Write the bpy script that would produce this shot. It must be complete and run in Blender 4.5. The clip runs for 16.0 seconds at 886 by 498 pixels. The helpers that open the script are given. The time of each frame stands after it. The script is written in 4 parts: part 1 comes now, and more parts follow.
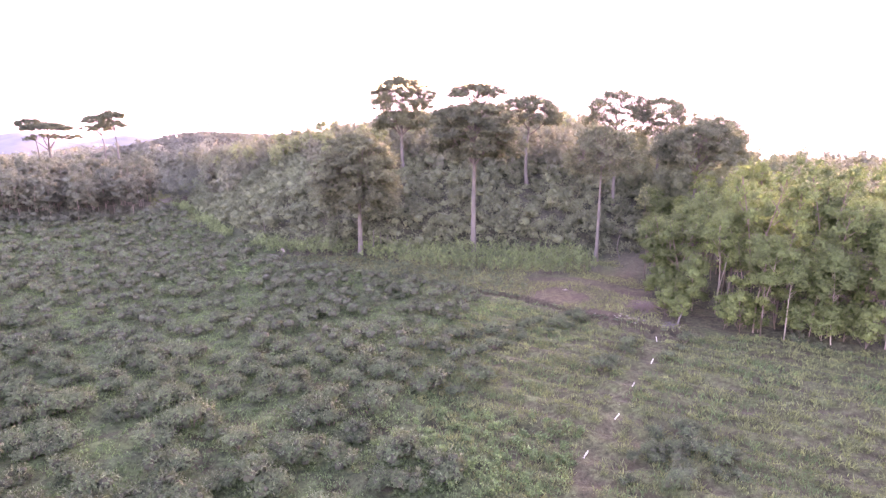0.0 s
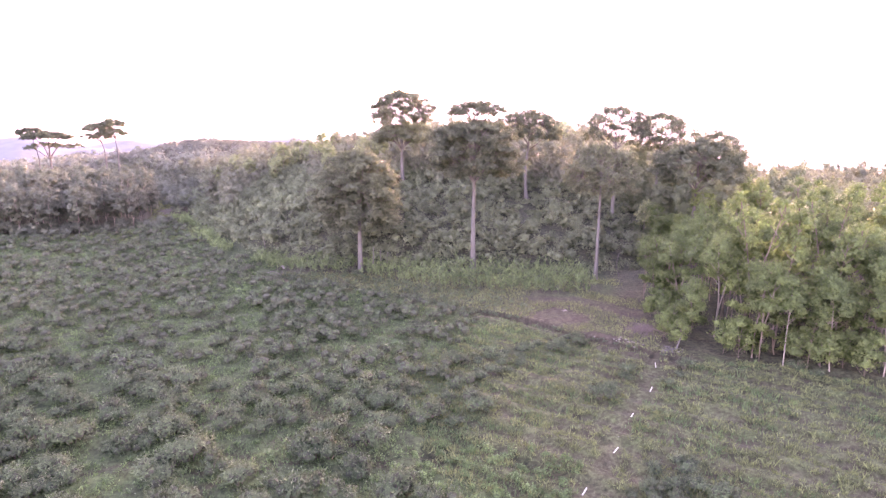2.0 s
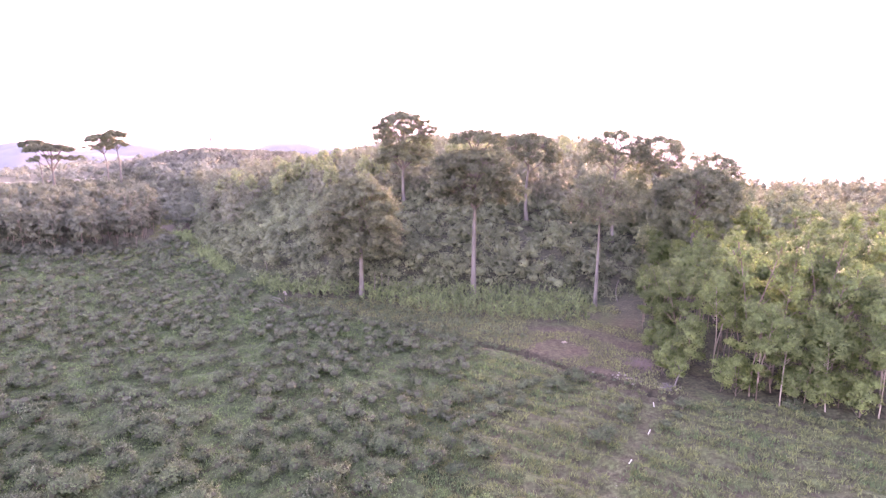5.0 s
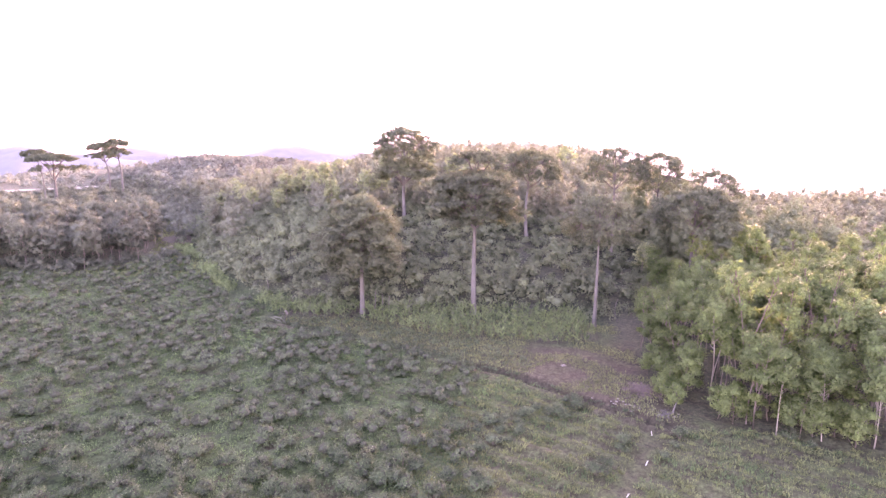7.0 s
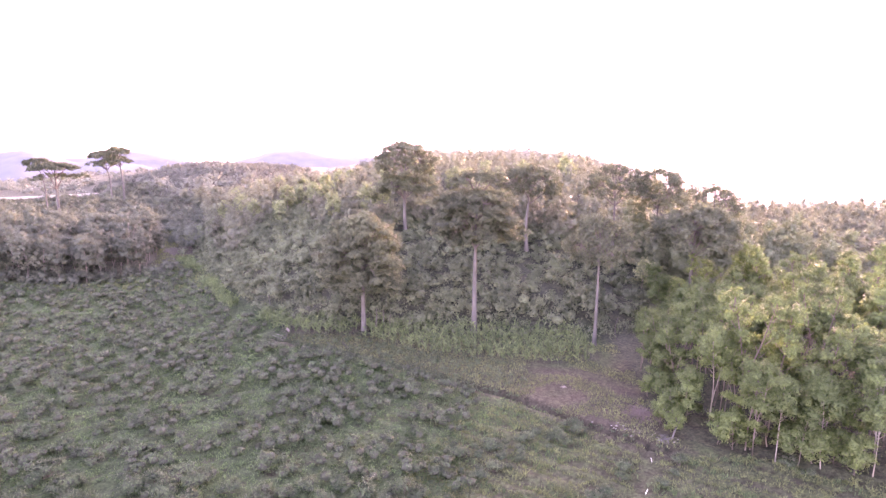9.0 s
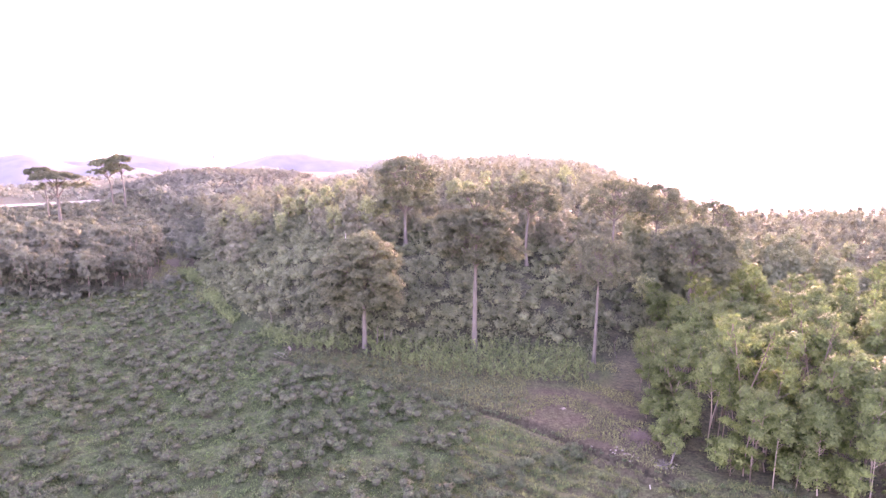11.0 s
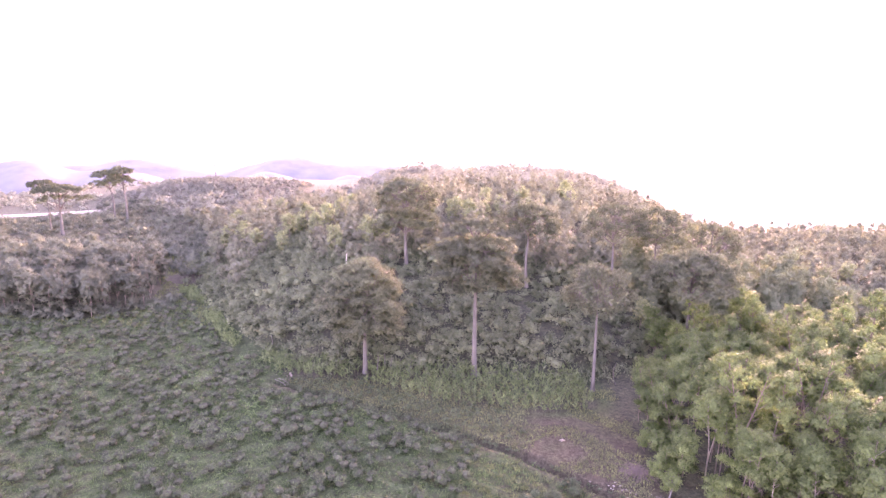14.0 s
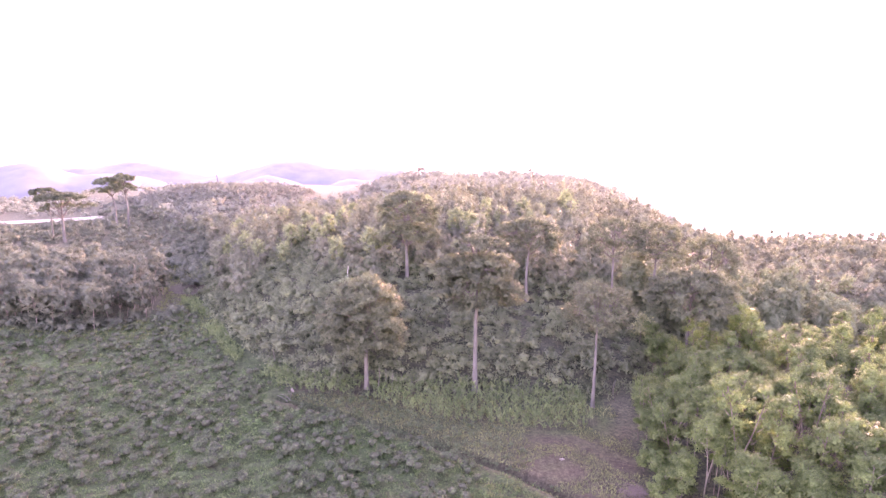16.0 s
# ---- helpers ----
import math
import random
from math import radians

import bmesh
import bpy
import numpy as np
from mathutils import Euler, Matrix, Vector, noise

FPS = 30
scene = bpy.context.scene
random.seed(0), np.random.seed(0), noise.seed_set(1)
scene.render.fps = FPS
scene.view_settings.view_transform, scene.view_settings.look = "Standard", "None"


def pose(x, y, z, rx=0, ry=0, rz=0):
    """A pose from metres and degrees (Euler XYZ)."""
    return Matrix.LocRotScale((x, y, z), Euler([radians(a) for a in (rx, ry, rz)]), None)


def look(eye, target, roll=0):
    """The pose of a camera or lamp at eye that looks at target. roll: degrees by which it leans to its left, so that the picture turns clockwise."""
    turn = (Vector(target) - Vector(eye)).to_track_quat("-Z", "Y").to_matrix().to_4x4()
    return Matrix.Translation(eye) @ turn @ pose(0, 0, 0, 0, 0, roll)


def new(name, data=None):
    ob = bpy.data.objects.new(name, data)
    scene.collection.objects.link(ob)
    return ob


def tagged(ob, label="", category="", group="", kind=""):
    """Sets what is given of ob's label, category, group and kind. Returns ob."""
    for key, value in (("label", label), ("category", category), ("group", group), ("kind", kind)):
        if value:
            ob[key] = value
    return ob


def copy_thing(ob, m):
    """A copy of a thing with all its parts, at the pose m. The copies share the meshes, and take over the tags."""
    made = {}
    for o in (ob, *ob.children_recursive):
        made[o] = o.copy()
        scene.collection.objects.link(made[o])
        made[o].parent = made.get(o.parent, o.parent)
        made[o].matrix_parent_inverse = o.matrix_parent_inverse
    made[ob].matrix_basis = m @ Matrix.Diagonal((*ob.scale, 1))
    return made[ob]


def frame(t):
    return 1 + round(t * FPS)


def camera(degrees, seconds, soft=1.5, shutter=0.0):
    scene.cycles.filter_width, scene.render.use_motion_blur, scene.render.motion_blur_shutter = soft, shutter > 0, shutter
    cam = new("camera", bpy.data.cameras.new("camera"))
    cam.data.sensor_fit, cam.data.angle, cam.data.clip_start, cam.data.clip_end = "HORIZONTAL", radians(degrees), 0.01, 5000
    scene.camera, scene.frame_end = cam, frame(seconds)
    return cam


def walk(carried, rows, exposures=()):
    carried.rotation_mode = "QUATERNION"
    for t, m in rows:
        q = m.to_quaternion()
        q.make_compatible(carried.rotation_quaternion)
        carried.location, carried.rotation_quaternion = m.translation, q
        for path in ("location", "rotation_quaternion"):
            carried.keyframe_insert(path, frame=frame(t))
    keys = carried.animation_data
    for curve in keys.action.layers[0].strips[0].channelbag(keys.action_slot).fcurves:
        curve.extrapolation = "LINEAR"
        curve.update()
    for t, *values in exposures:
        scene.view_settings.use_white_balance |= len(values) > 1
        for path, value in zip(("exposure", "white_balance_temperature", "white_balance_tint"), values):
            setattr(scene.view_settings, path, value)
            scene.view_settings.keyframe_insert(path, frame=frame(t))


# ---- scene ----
cam = camera(73.8, 16.0, 1.35)
PATH = [
    (0, (0.299, -0.509, 17.482), (0.221, 1.445, 17.063), -0.1),
    (0.5, (0.301, -0.371, 17.864), (0.224, 1.584, 17.449), -0.1),
    (1, (0.329, -0.321, 18.318), (0.252, 1.634, 17.906), -0.0),
    (1.5, (0.349, -0.271, 18.804), (0.271, 1.686, 18.394), -0.0),
    (2, (0.323, -0.265, 19.274), (0.245, 1.691, 18.867), 0.0),
    (2.5, (0.26, -0.283, 19.762), (0.183, 1.674, 19.357), 0.1),
    (3, (0.239, -0.318, 20.269), (0.164, 1.64, 19.865), 0.1),
    (3.5, (0.206, -0.316, 20.784), (0.131, 1.642, 20.381), 0.1),
    (4, (0.196, -0.315, 21.279), (0.12, 1.643, 20.879), 0.1),
    (6.5, (0.322, -0.328, 24.425), (0.241, 1.631, 24.029), 0.1),
    (7, (0.302, -0.356, 24.942), (0.221, 1.604, 24.55), 0.1),
    (7.5, (0.292, -0.352, 25.486), (0.211, 1.608, 25.095), 0.1),
    (8, (0.299, -0.329, 26.052), (0.217, 1.631, 25.663), 0.1),
    (8.5, (0.25, -0.313, 26.567), (0.169, 1.648, 26.181), 0.2),
    (9, (0.202, -0.33, 27.032), (0.12, 1.631, 26.65), 0.2),
    (11.5, (0.153, -0.454, 30.115), (0.07, 1.508, 29.736), 0.1),
    (12, (0.186, -0.405, 30.575), (0.102, 1.557, 30.198), 0.1),
    (12.5, (0.206, -0.368, 31.118), (0.121, 1.595, 30.743), 0.2),
    (13, (0.195, -0.372, 31.705), (0.11, 1.591, 31.332), 0.2),
    (13.5, (0.215, -0.4, 32.3), (0.13, 1.563, 31.929), 0.2),
    (14, (0.224, -0.431, 32.9), (0.139, 1.533, 32.53), 0.2),
    (14.5, (0.215, -0.495, 33.465), (0.131, 1.469, 33.097), 0.2),
    (15, (0.194, -0.567, 34.013), (0.109, 1.398, 33.646), 0.3),
    (15.5, (0.16, -0.585, 34.534), (0.076, 1.379, 34.168), 0.3),
    (16, (0.156, -0.641, 34.962), (0.069, 1.324, 34.6), 0.3),
]
walk(cam, [(t, look(eye, target, roll)) for t, eye, target, roll in PATH],
     exposures=[(0.0, 4.92, 7650, 78), (16.0, 5.02, 7650, 84)])

# ---------------------------------------------------------------- light
SUN_AZIMUTH, SUN_HEIGHT = 24.0, 7.5
world = bpy.data.worlds.new("hazy_evening_sky")
scene.world = world
world.use_nodes = True
wn = world.node_tree.nodes
sky = wn.new("ShaderNodeTexSky")
sky.sky_type = "NISHITA"
sky.sun_disc = False
sky.sun_elevation = radians(SUN_HEIGHT)
sky.sun_rotation = radians(SUN_AZIMUTH)
sky.air_density, sky.dust_density, sky.ozone_density = 1.0, 1.0, 1.0
wn["Background"].inputs["Strength"].default_value = 0.15
world.node_tree.links.new(sky.outputs["Color"], wn["Background"].inputs["Color"])

sun_data = bpy.data.lights.new("sun", "SUN")
sun_data.energy, sun_data.angle, sun_data.color = 0.85, radians(12.0), (1.0, 0.91, 0.74)
sun_way = Vector((math.sin(radians(SUN_AZIMUTH)) * math.cos(radians(SUN_HEIGHT)),
                  math.cos(radians(SUN_AZIMUTH)) * math.cos(radians(SUN_HEIGHT)), math.sin(radians(SUN_HEIGHT))))
sun = new("sun", sun_data)
sun.matrix_world = look(sun_way * 400, (0, 0, 0))


# ---------------------------------------------------------------- materials
def material(name, roughness=0.8, specular=0.3):
    m = bpy.data.materials.new(name)
    m.use_nodes = True
    b = m.node_tree.nodes["Principled BSDF"]
    b.inputs["Roughness"].default_value = roughness
    b.inputs["Specular IOR Level"].default_value = specular
    return m, m.node_tree.nodes, m.node_tree.links, b


def ramp(nodes, links, source, stops):
    r = nodes.new("ShaderNodeValToRGB")
    e = r.color_ramp.elements
    while len(e) < len(stops):
        e.new(0.5)
    for el, (p, c) in zip(e, stops):
        el.position, el.color = p, (*c, 1)
    links.new(source, r.inputs["Fac"])
    return r.outputs["Color"]


def noise_node(nodes, links, where, scale, detail=4.0, rough=0.55):
    n = nodes.new("ShaderNodeTexNoise")
    n.inputs["Scale"].default_value, n.inputs["Detail"].default_value, n.inputs["Roughness"].default_value = scale, detail, rough
    links.new(where, n.inputs["Vector"])
    return n.outputs["Fac"]


def mixed(nodes, links, fac, a, b, mode="MIX"):
    n = nodes.new("ShaderNodeMix")
    n.data_type, n.blend_type = "RGBA", mode
    for socket, value in ((n.inputs["Factor"], fac), (n.inputs["A"], a), (n.inputs["B"], b)):
        if isinstance(value, (int, float)):
            socket.default_value = value
        elif isinstance(value, tuple):
            socket.default_value = (*value, 1)
        else:
            links.new(value, socket)
    return n.outputs["Result"]


def foliage(name, dark, light, tip, translucent=0.35, patch=0.45, gloss=0.4, soft=1.6, vary=0.2, grain=5.0, cut=0.0, mottle=0.45):
    """Leaves: colour differs from leaf to leaf, from clump to clump and from plant to plant; light comes through the blade.
    cut: how far a spray is broken up into single leaves with gaps between them."""
    m, nodes, links, b = material(name, 0.6, gloss * 0.4)
    geo = nodes.new("ShaderNodeNewGeometry")
    info = nodes.new("ShaderNodeObjectInfo")
    cells = nodes.new("ShaderNodeTexVoronoi")
    cells.inputs["Scale"].default_value = patch
    links.new(geo.outputs["Position"], cells.inputs["Vector"])
    sep = nodes.new("ShaderNodeSeparateColor")
    links.new(cells.outputs["Color"], sep.inputs["Color"])
    drift = noise_node(nodes, links, geo.outputs["Position"], 0.06, 3)
    total = nodes.new("ShaderNodeMath")
    total.operation = "ADD"
    half = nodes.new("ShaderNodeMath")
    half.operation = "MULTIPLY_ADD"
    links.new(sep.outputs["Red"], half.inputs[0])
    half.inputs[1].default_value = mottle
    links.new(drift, half.inputs[2])
    quarter = nodes.new("ShaderNodeMath")
    quarter.operation = "MULTIPLY_ADD"
    links.new(info.outputs["Random"], quarter.inputs[0])
    quarter.inputs[1].default_value = 0.35
    quarter.inputs[2].default_value = -0.06 - mottle / 2
    links.new(half.outputs[0], total.inputs[0])
    links.new(quarter.outputs[0], total.inputs[1])
    base = ramp(nodes, links, total.outputs[0], [(0.15, dark), (0.6, light), (0.95, tip)])
    leafy = ramp(nodes, links, geo.outputs["Random Per Island"], [(0.0, (1 - vary,) * 3), (0.65, (1.0, 1.0, 0.98)), (1.0, (1 + vary * 1.2, 1 + vary * 1.15, 1 + vary * 0.9))])
    colour = mixed(nodes, links, 1.0, base, leafy, "MULTIPLY")
    fine = noise_node(nodes, links, geo.outputs["Position"], grain, 6, 0.7)
    colour = mixed(nodes, links, min(0.75, grain * 0.1), colour, ramp(nodes, links, fine, [(max(cut, 0.3), (0.6, 0.6, 0.6)), (0.55, (1.0, 1.0, 1.0)), (0.72, (1.4, 1.4, 1.32))]), "MULTIPLY")
    links.new(colour, b.inputs["Base Color"])
    outward = nodes.new("ShaderNodeAttribute")
    outward.attribute_name = "outward"
    turned = nodes.new("ShaderNodeVectorTransform")
    turned.vector_type, turned.convert_from, turned.convert_to = "NORMAL", "OBJECT", "WORLD"
    links.new(outward.outputs["Vector"], turned.inputs["Vector"])
    lean = nodes.new("ShaderNodeVectorMath")
    lean.operation = "MULTIPLY_ADD"
    links.new(turned.outputs["Vector"], lean.inputs[0])
    lean.inputs[1].default_value = (soft,) * 3
    links.new(geo.outputs["Normal"], lean.inputs[2])
    norm = nodes.new("ShaderNodeVectorMath")
    norm.operation = "NORMALIZE"
    links.new(lean.outputs[0], norm.inputs[0])
    bump = nodes.new("ShaderNodeBump")
    bump.inputs["Strength"].default_value, bump.inputs["Distance"].default_value = 0.7, 0.5 / grain
    links.new(fine, bump.inputs["Height"])
    links.new(norm.outputs[0], bump.inputs["Normal"])
    links.new(bump.outputs["Normal"], b.inputs["Normal"])
    through_leaf = nodes.new("ShaderNodeBsdfTranslucent")
    warm = mixed(nodes, links, 1.0, colour, (1.12, 1.15, 0.88), "MULTIPLY")
    links.new(warm, through_leaf.inputs["Color"])
    mix = nodes.new("ShaderNodeMixShader")
    mix.inputs["Fac"].default_value = translucent
    links.new(b.outputs[0], mix.inputs[1])
    links.new(through_leaf.outputs[0], mix.inputs[2])
    last = mix.outputs[0]
    if cut:
        gap = nodes.new("ShaderNodeBsdfTransparent")
        leaf = nodes.new("ShaderNodeMath")
        leaf.operation = "GREATER_THAN"
        links.new(fine, leaf.inputs[0])
        leaf.inputs[1].default_value = cut
        open_mix = nodes.new("ShaderNodeMixShader")
        links.new(leaf.outputs[0], open_mix.inputs["Fac"])
        links.new(gap.outputs[0], open_mix.inputs[1])
        links.new(last, open_mix.inputs[2])
        last = open_mix.outputs[0]
    links.new(last, nodes["Material Output"].inputs["Surface"])
    return m


def bark(name, dark, light, scale=3.0):
    m, nodes, links, b = material(name, 0.85, 0.2)
    geo = nodes.new("ShaderNodeNewGeometry")
    stretch = nodes.new("ShaderNodeMapping")
    stretch.inputs["Scale"].default_value = (1, 1, 0.3)
    links.new(geo.outputs["Position"], stretch.inputs["Vector"])
    grain = noise_node(nodes, links, stretch.outputs["Vector"], scale, 8, 0.65)
    links.new(ramp(nodes, links, grain, [(0.3, dark), (0.7, light)]), b.inputs["Base Color"])
    bump = nodes.new("ShaderNodeBump")
    bump.inputs["Strength"].default_value, bump.inputs["Distance"].default_value = 0.5, 0.05
    links.new(grain, bump.inputs["Height"])
    links.new(bump.outputs["Normal"], b.inputs["Normal"])
    return m


def plain(name, dark, light, scale=6.0, roughness=0.8):
    m, nodes, links, b = material(name, roughness, 0.3)
    geo = nodes.new("ShaderNodeNewGeometry")
    n = noise_node(nodes, links, geo.outputs["Position"], scale, 6)
    links.new(ramp(nodes, links, n, [(0.3, dark), (0.7, light)]), b.inputs["Base Color"])
    return m


def ground_material():
    """Soil, weeds and litter. The sheet's zone attribute says what grows: red bare soil, green dry grass, blue forest
    floor; blue also paints the ditch's shade.
    """
    m, nodes, links, b = material("weedy_soil", 0.95, 0.15)
    geo = nodes.new("ShaderNodeNewGeometry")
    zone = nodes.new("ShaderNodeVertexColor")
    zone.layer_name = "zone"
    sep = nodes.new("ShaderNodeSeparateColor")
    links.new(zone.outputs["Color"], sep.inputs["Color"])
    pos = geo.outputs["Position"]
    large = noise_node(nodes, links, pos, 0.09, 5)
    middle = noise_node(nodes, links, pos, 0.55, 6, 0.6)
    fine = noise_node(nodes, links, pos, 4.0, 10, 0.75)
    weeds = ramp(nodes, links, middle, [(0.3, (0.039, 0.053, 0.027)), (0.5, (0.048, 0.079, 0.032)), (0.7, (0.06, 0.107, 0.041))])
    worn = ramp(nodes, links, large, [(0.25, (0.05, 0.056, 0.036)), (0.5, (0.046, 0.066, 0.034))])
    field = mixed(nodes, links, 0.4, weeds, worn)
    dry = ramp(nodes, links, middle, [(0.3, (0.055, 0.052, 0.033)), (0.48, (0.058, 0.068, 0.035)), (0.7, (0.06, 0.084, 0.036))])
    soil = ramp(nodes, links, middle, [(0.3, (0.05, 0.041, 0.031)), (0.6, (0.068, 0.056, 0.041)), (0.8, (0.066, 0.065, 0.04))])
    floor = ramp(nodes, links, middle, [(0.3, (0.042, 0.047, 0.034)), (0.7, (0.08, 0.086, 0.058))])
    c = mixed(nodes, links, sep.outputs["Green"], field, dry)
    c = mixed(nodes, links, sep.outputs["Blue"], c, floor)
    c = mixed(nodes, links, sep.outputs["Red"], c, soil)
    speck = ramp(nodes, links, fine, [(0.36, (0.22, 0.22, 0.22)), (0.66, (1.3, 1.3, 1.26))])
    c = mixed(nodes, links, 0.85, c, speck, "MULTIPLY")
    tuft = ramp(nodes, links, noise_node(nodes, links, pos, 1.7, 5, 0.65), [(0.36, (0.5, 0.49, 0.48)), (0.6, (1.15, 1.16, 1.1))])
    links.new(mixed(nodes, links, 0.8, c, tuft, "MULTIPLY"), b.inputs["Base Color"])
    bump = nodes.new("ShaderNodeBump")
    bump.inputs["Strength"].default_value, bump.inputs["Distance"].default_value = 0.8, 0.12
    links.new(fine, bump.inputs["Height"])
    links.new(bump.outputs["Normal"], b.inputs["Normal"])
    return m


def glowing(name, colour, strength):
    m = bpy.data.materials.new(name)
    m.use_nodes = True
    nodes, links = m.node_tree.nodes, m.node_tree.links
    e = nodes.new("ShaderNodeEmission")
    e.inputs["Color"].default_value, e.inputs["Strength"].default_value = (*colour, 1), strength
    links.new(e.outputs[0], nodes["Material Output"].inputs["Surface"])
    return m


SHRUB = foliage("field_shrub_leaf", (0.039, 0.063, 0.034), (0.06, 0.094, 0.05), (0.093, 0.133, 0.075), 0.25, 0.7, 0.4, 3.5, 0.26, 13.0, 0.45, 0.15)
WEED = foliage("weed_leaf", (0.049, 0.087, 0.039), (0.071, 0.124, 0.054), (0.095, 0.16, 0.07), 0.35, 0.5, 0.4, 0.8, 0.36, 9.0)
STRAW = foliage("dry_grass_blade", (0.082, 0.104, 0.048), (0.108, 0.136, 0.062), (0.142, 0.172, 0.08), 0.3, 0.9, 0.3, 0.8, 0.28, 9.0)
CROP = foliage("tall_crop_leaf", (0.062, 0.097, 0.046), (0.09, 0.136, 0.064), (0.126, 0.176, 0.085), 0.38, 0.6, 0.4, 0.7, 0.35, 5.0)
GROVE = foliage("grove_leaf", (0.056, 0.086, 0.04), (0.088, 0.134, 0.056), (0.128, 0.184, 0.072), 0.38, 0.3, 0.3, 2.6, 0.26, 6.0, 0.47, 0.3)
JUNGLE = foliage("hillside_leaf", (0.078, 0.097, 0.064), (0.104, 0.131, 0.084), (0.144, 0.18, 0.112), 0.3, 0.35, 0.2, 3.0, 0.1, 4.6, 0.45, 0.25)
# Next two leaf colours are paled and greyed to paint in distance haze.
HILL_WOODS_HAZED = foliage("hill_woods_hazed_leaf", (0.098, 0.106, 0.082), (0.13, 0.146, 0.106), (0.18, 0.204, 0.138), 0.3, 0.3, 0.2, 3.0, 0.1, 3.0, 0.45, 0.25)
WOODS_HAZED = foliage("far_woods_hazed_leaf", (0.105, 0.113, 0.103), (0.138, 0.153, 0.134), (0.172, 0.192, 0.162), 0.26, 0.12, 0.2, 3.0, 0.08, 1.6, 0.45, 0.25)
# Bluish shift in this leaf colour paints haze over the wood.
EDGE = foliage("edge_wood_hazed_leaf", (0.066, 0.08, 0.064), (0.09, 0.108, 0.084), (0.126, 0.148, 0.112), 0.28, 0.3, 0.2, 3.0, 0.12, 3.5, 0.45, 0.25)
GIANT = foliage("giant_tree_leaf", (0.056, 0.068, 0.046), (0.083, 0.1, 0.065), (0.122, 0.145, 0.09), 0.3, 0.3, 0.3, 1.6, 0.18, 4.5, 0.47, 0.3)
PALE_LEAF = foliage("pale_sapling_leaf", (0.12, 0.148, 0.088), (0.16, 0.196, 0.112), (0.19, 0.232, 0.13), 0.4, 0.4, 0.3, 1.4, 0.2, 3.0, 0.46)
# Pale bark darkened in its colour for the shade inside the grove.
GROVE_BARK = bark("shaded_grove_bark", (0.075, 0.062, 0.052), (0.16, 0.138, 0.118))
PALE_BARK = bark("pale_bark", (0.115, 0.1, 0.086), (0.25, 0.226, 0.2))
GREY_BARK = bark("grey_giant_bark", (0.052, 0.05, 0.046), (0.112, 0.107, 0.099), 2.0)
# Bough bark toned in its colour for the shade within the crowns.
LIMB_BARK = bark("shaded_limb_bark", (0.06, 0.053, 0.048), (0.12, 0.105, 0.094), 2.0)
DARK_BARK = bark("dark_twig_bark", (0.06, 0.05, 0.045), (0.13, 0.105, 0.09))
# Core colours that stand for the shade inside crowns and shrubs.
CORE_SHADE = plain("crown_core_shade", (0.058, 0.066, 0.045), (0.092, 0.105, 0.07), 9.0, 0.95)
SHRUB_CORE_SHADE = plain("shrub_core_shade", (0.026, 0.03, 0.02), (0.046, 0.056, 0.034), 9.0, 0.95)
SHOOT = foliage("pale_shoot_leaf", (0.078, 0.105, 0.064), (0.11, 0.144, 0.09), (0.148, 0.185, 0.122), 0.15, 0.9, 0.4, 1.0, 0.3, 9.0)
STALK = plain("green_stalk", (0.07, 0.09, 0.05), (0.1, 0.13, 0.07))
WHITE = plain("weathered_white_paint", (0.3, 0.29, 0.27), (0.5, 0.485, 0.455))
SAND = plain("pale_sand", (0.1, 0.092, 0.082), (0.2, 0.187, 0.168), 3.0)
GROUND = ground_material()
HAZE_GLOW = glowing("horizon_haze_glow", (1.0, 0.95, 0.97), 0.17)
# Blue-grey base colour holds the haze painted on the far ridges.
FAR_HILL = plain("distant_hill_haze_tint", (0.066, 0.074, 0.088), (0.108, 0.117, 0.135), 0.03)


# ---------------------------------------------------------------- mesh helpers
rng = np.random.default_rng(7)


class Geo:
    """Vertices and four-cornered faces, gathered and then made into one mesh."""

    def __init__(self):
        self.v, self.f, self.n, self.inner, self.out = [], [], 0, [], []

    def add(self, v, f, inner=0, out=None):
        self.out.append(np.zeros((len(v), 3)) if out is None else out)
        self.inner.append(np.full(len(f), inner, np.int32))
        self.v.append(np.asarray(v, float))
        self.f.append(np.asarray(f, int) + self.n)
        self.n += len(v)

    def mesh(self, name, mat, smooth=False):
        v, f = np.concatenate(self.v), np.concatenate(self.f)
        me = bpy.data.meshes.new(name)
        me.vertices.add(len(v))
        me.vertices.foreach_set("co", v.ravel())
        me.loops.add(f.size)
        me.loops.foreach_set("vertex_index", f.ravel().astype(np.int32))
        me.polygons.add(len(f))
        me.polygons.foreach_set("loop_start", np.arange(0, f.size, f.shape[1], dtype=np.int32))
        me.polygons.foreach_set("use_smooth", np.full(len(f), smooth))
        me.update(calc_edges=True)
        me.materials.append(mat)
        out = np.concatenate(self.out)
        if out.any():
            me.attributes.new("outward", "FLOAT_VECTOR", "POINT").data.foreach_set("vector", out.astype(np.float32).ravel())
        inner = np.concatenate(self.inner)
        # Closed cores carry the inner shade in their colour.
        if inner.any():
            me.materials.append(SHRUB_CORE_SHADE if mat == SHRUB else CORE_SHADE)
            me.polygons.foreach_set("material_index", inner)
        return me


def part(name, mesh, parent, label=""):
    ob = new(name, mesh)
    ob.parent = parent
    return tagged(ob, label)


def unit(a):
    return a / np.maximum(np.linalg.norm(a, axis=1, keepdims=True), 1e-6)


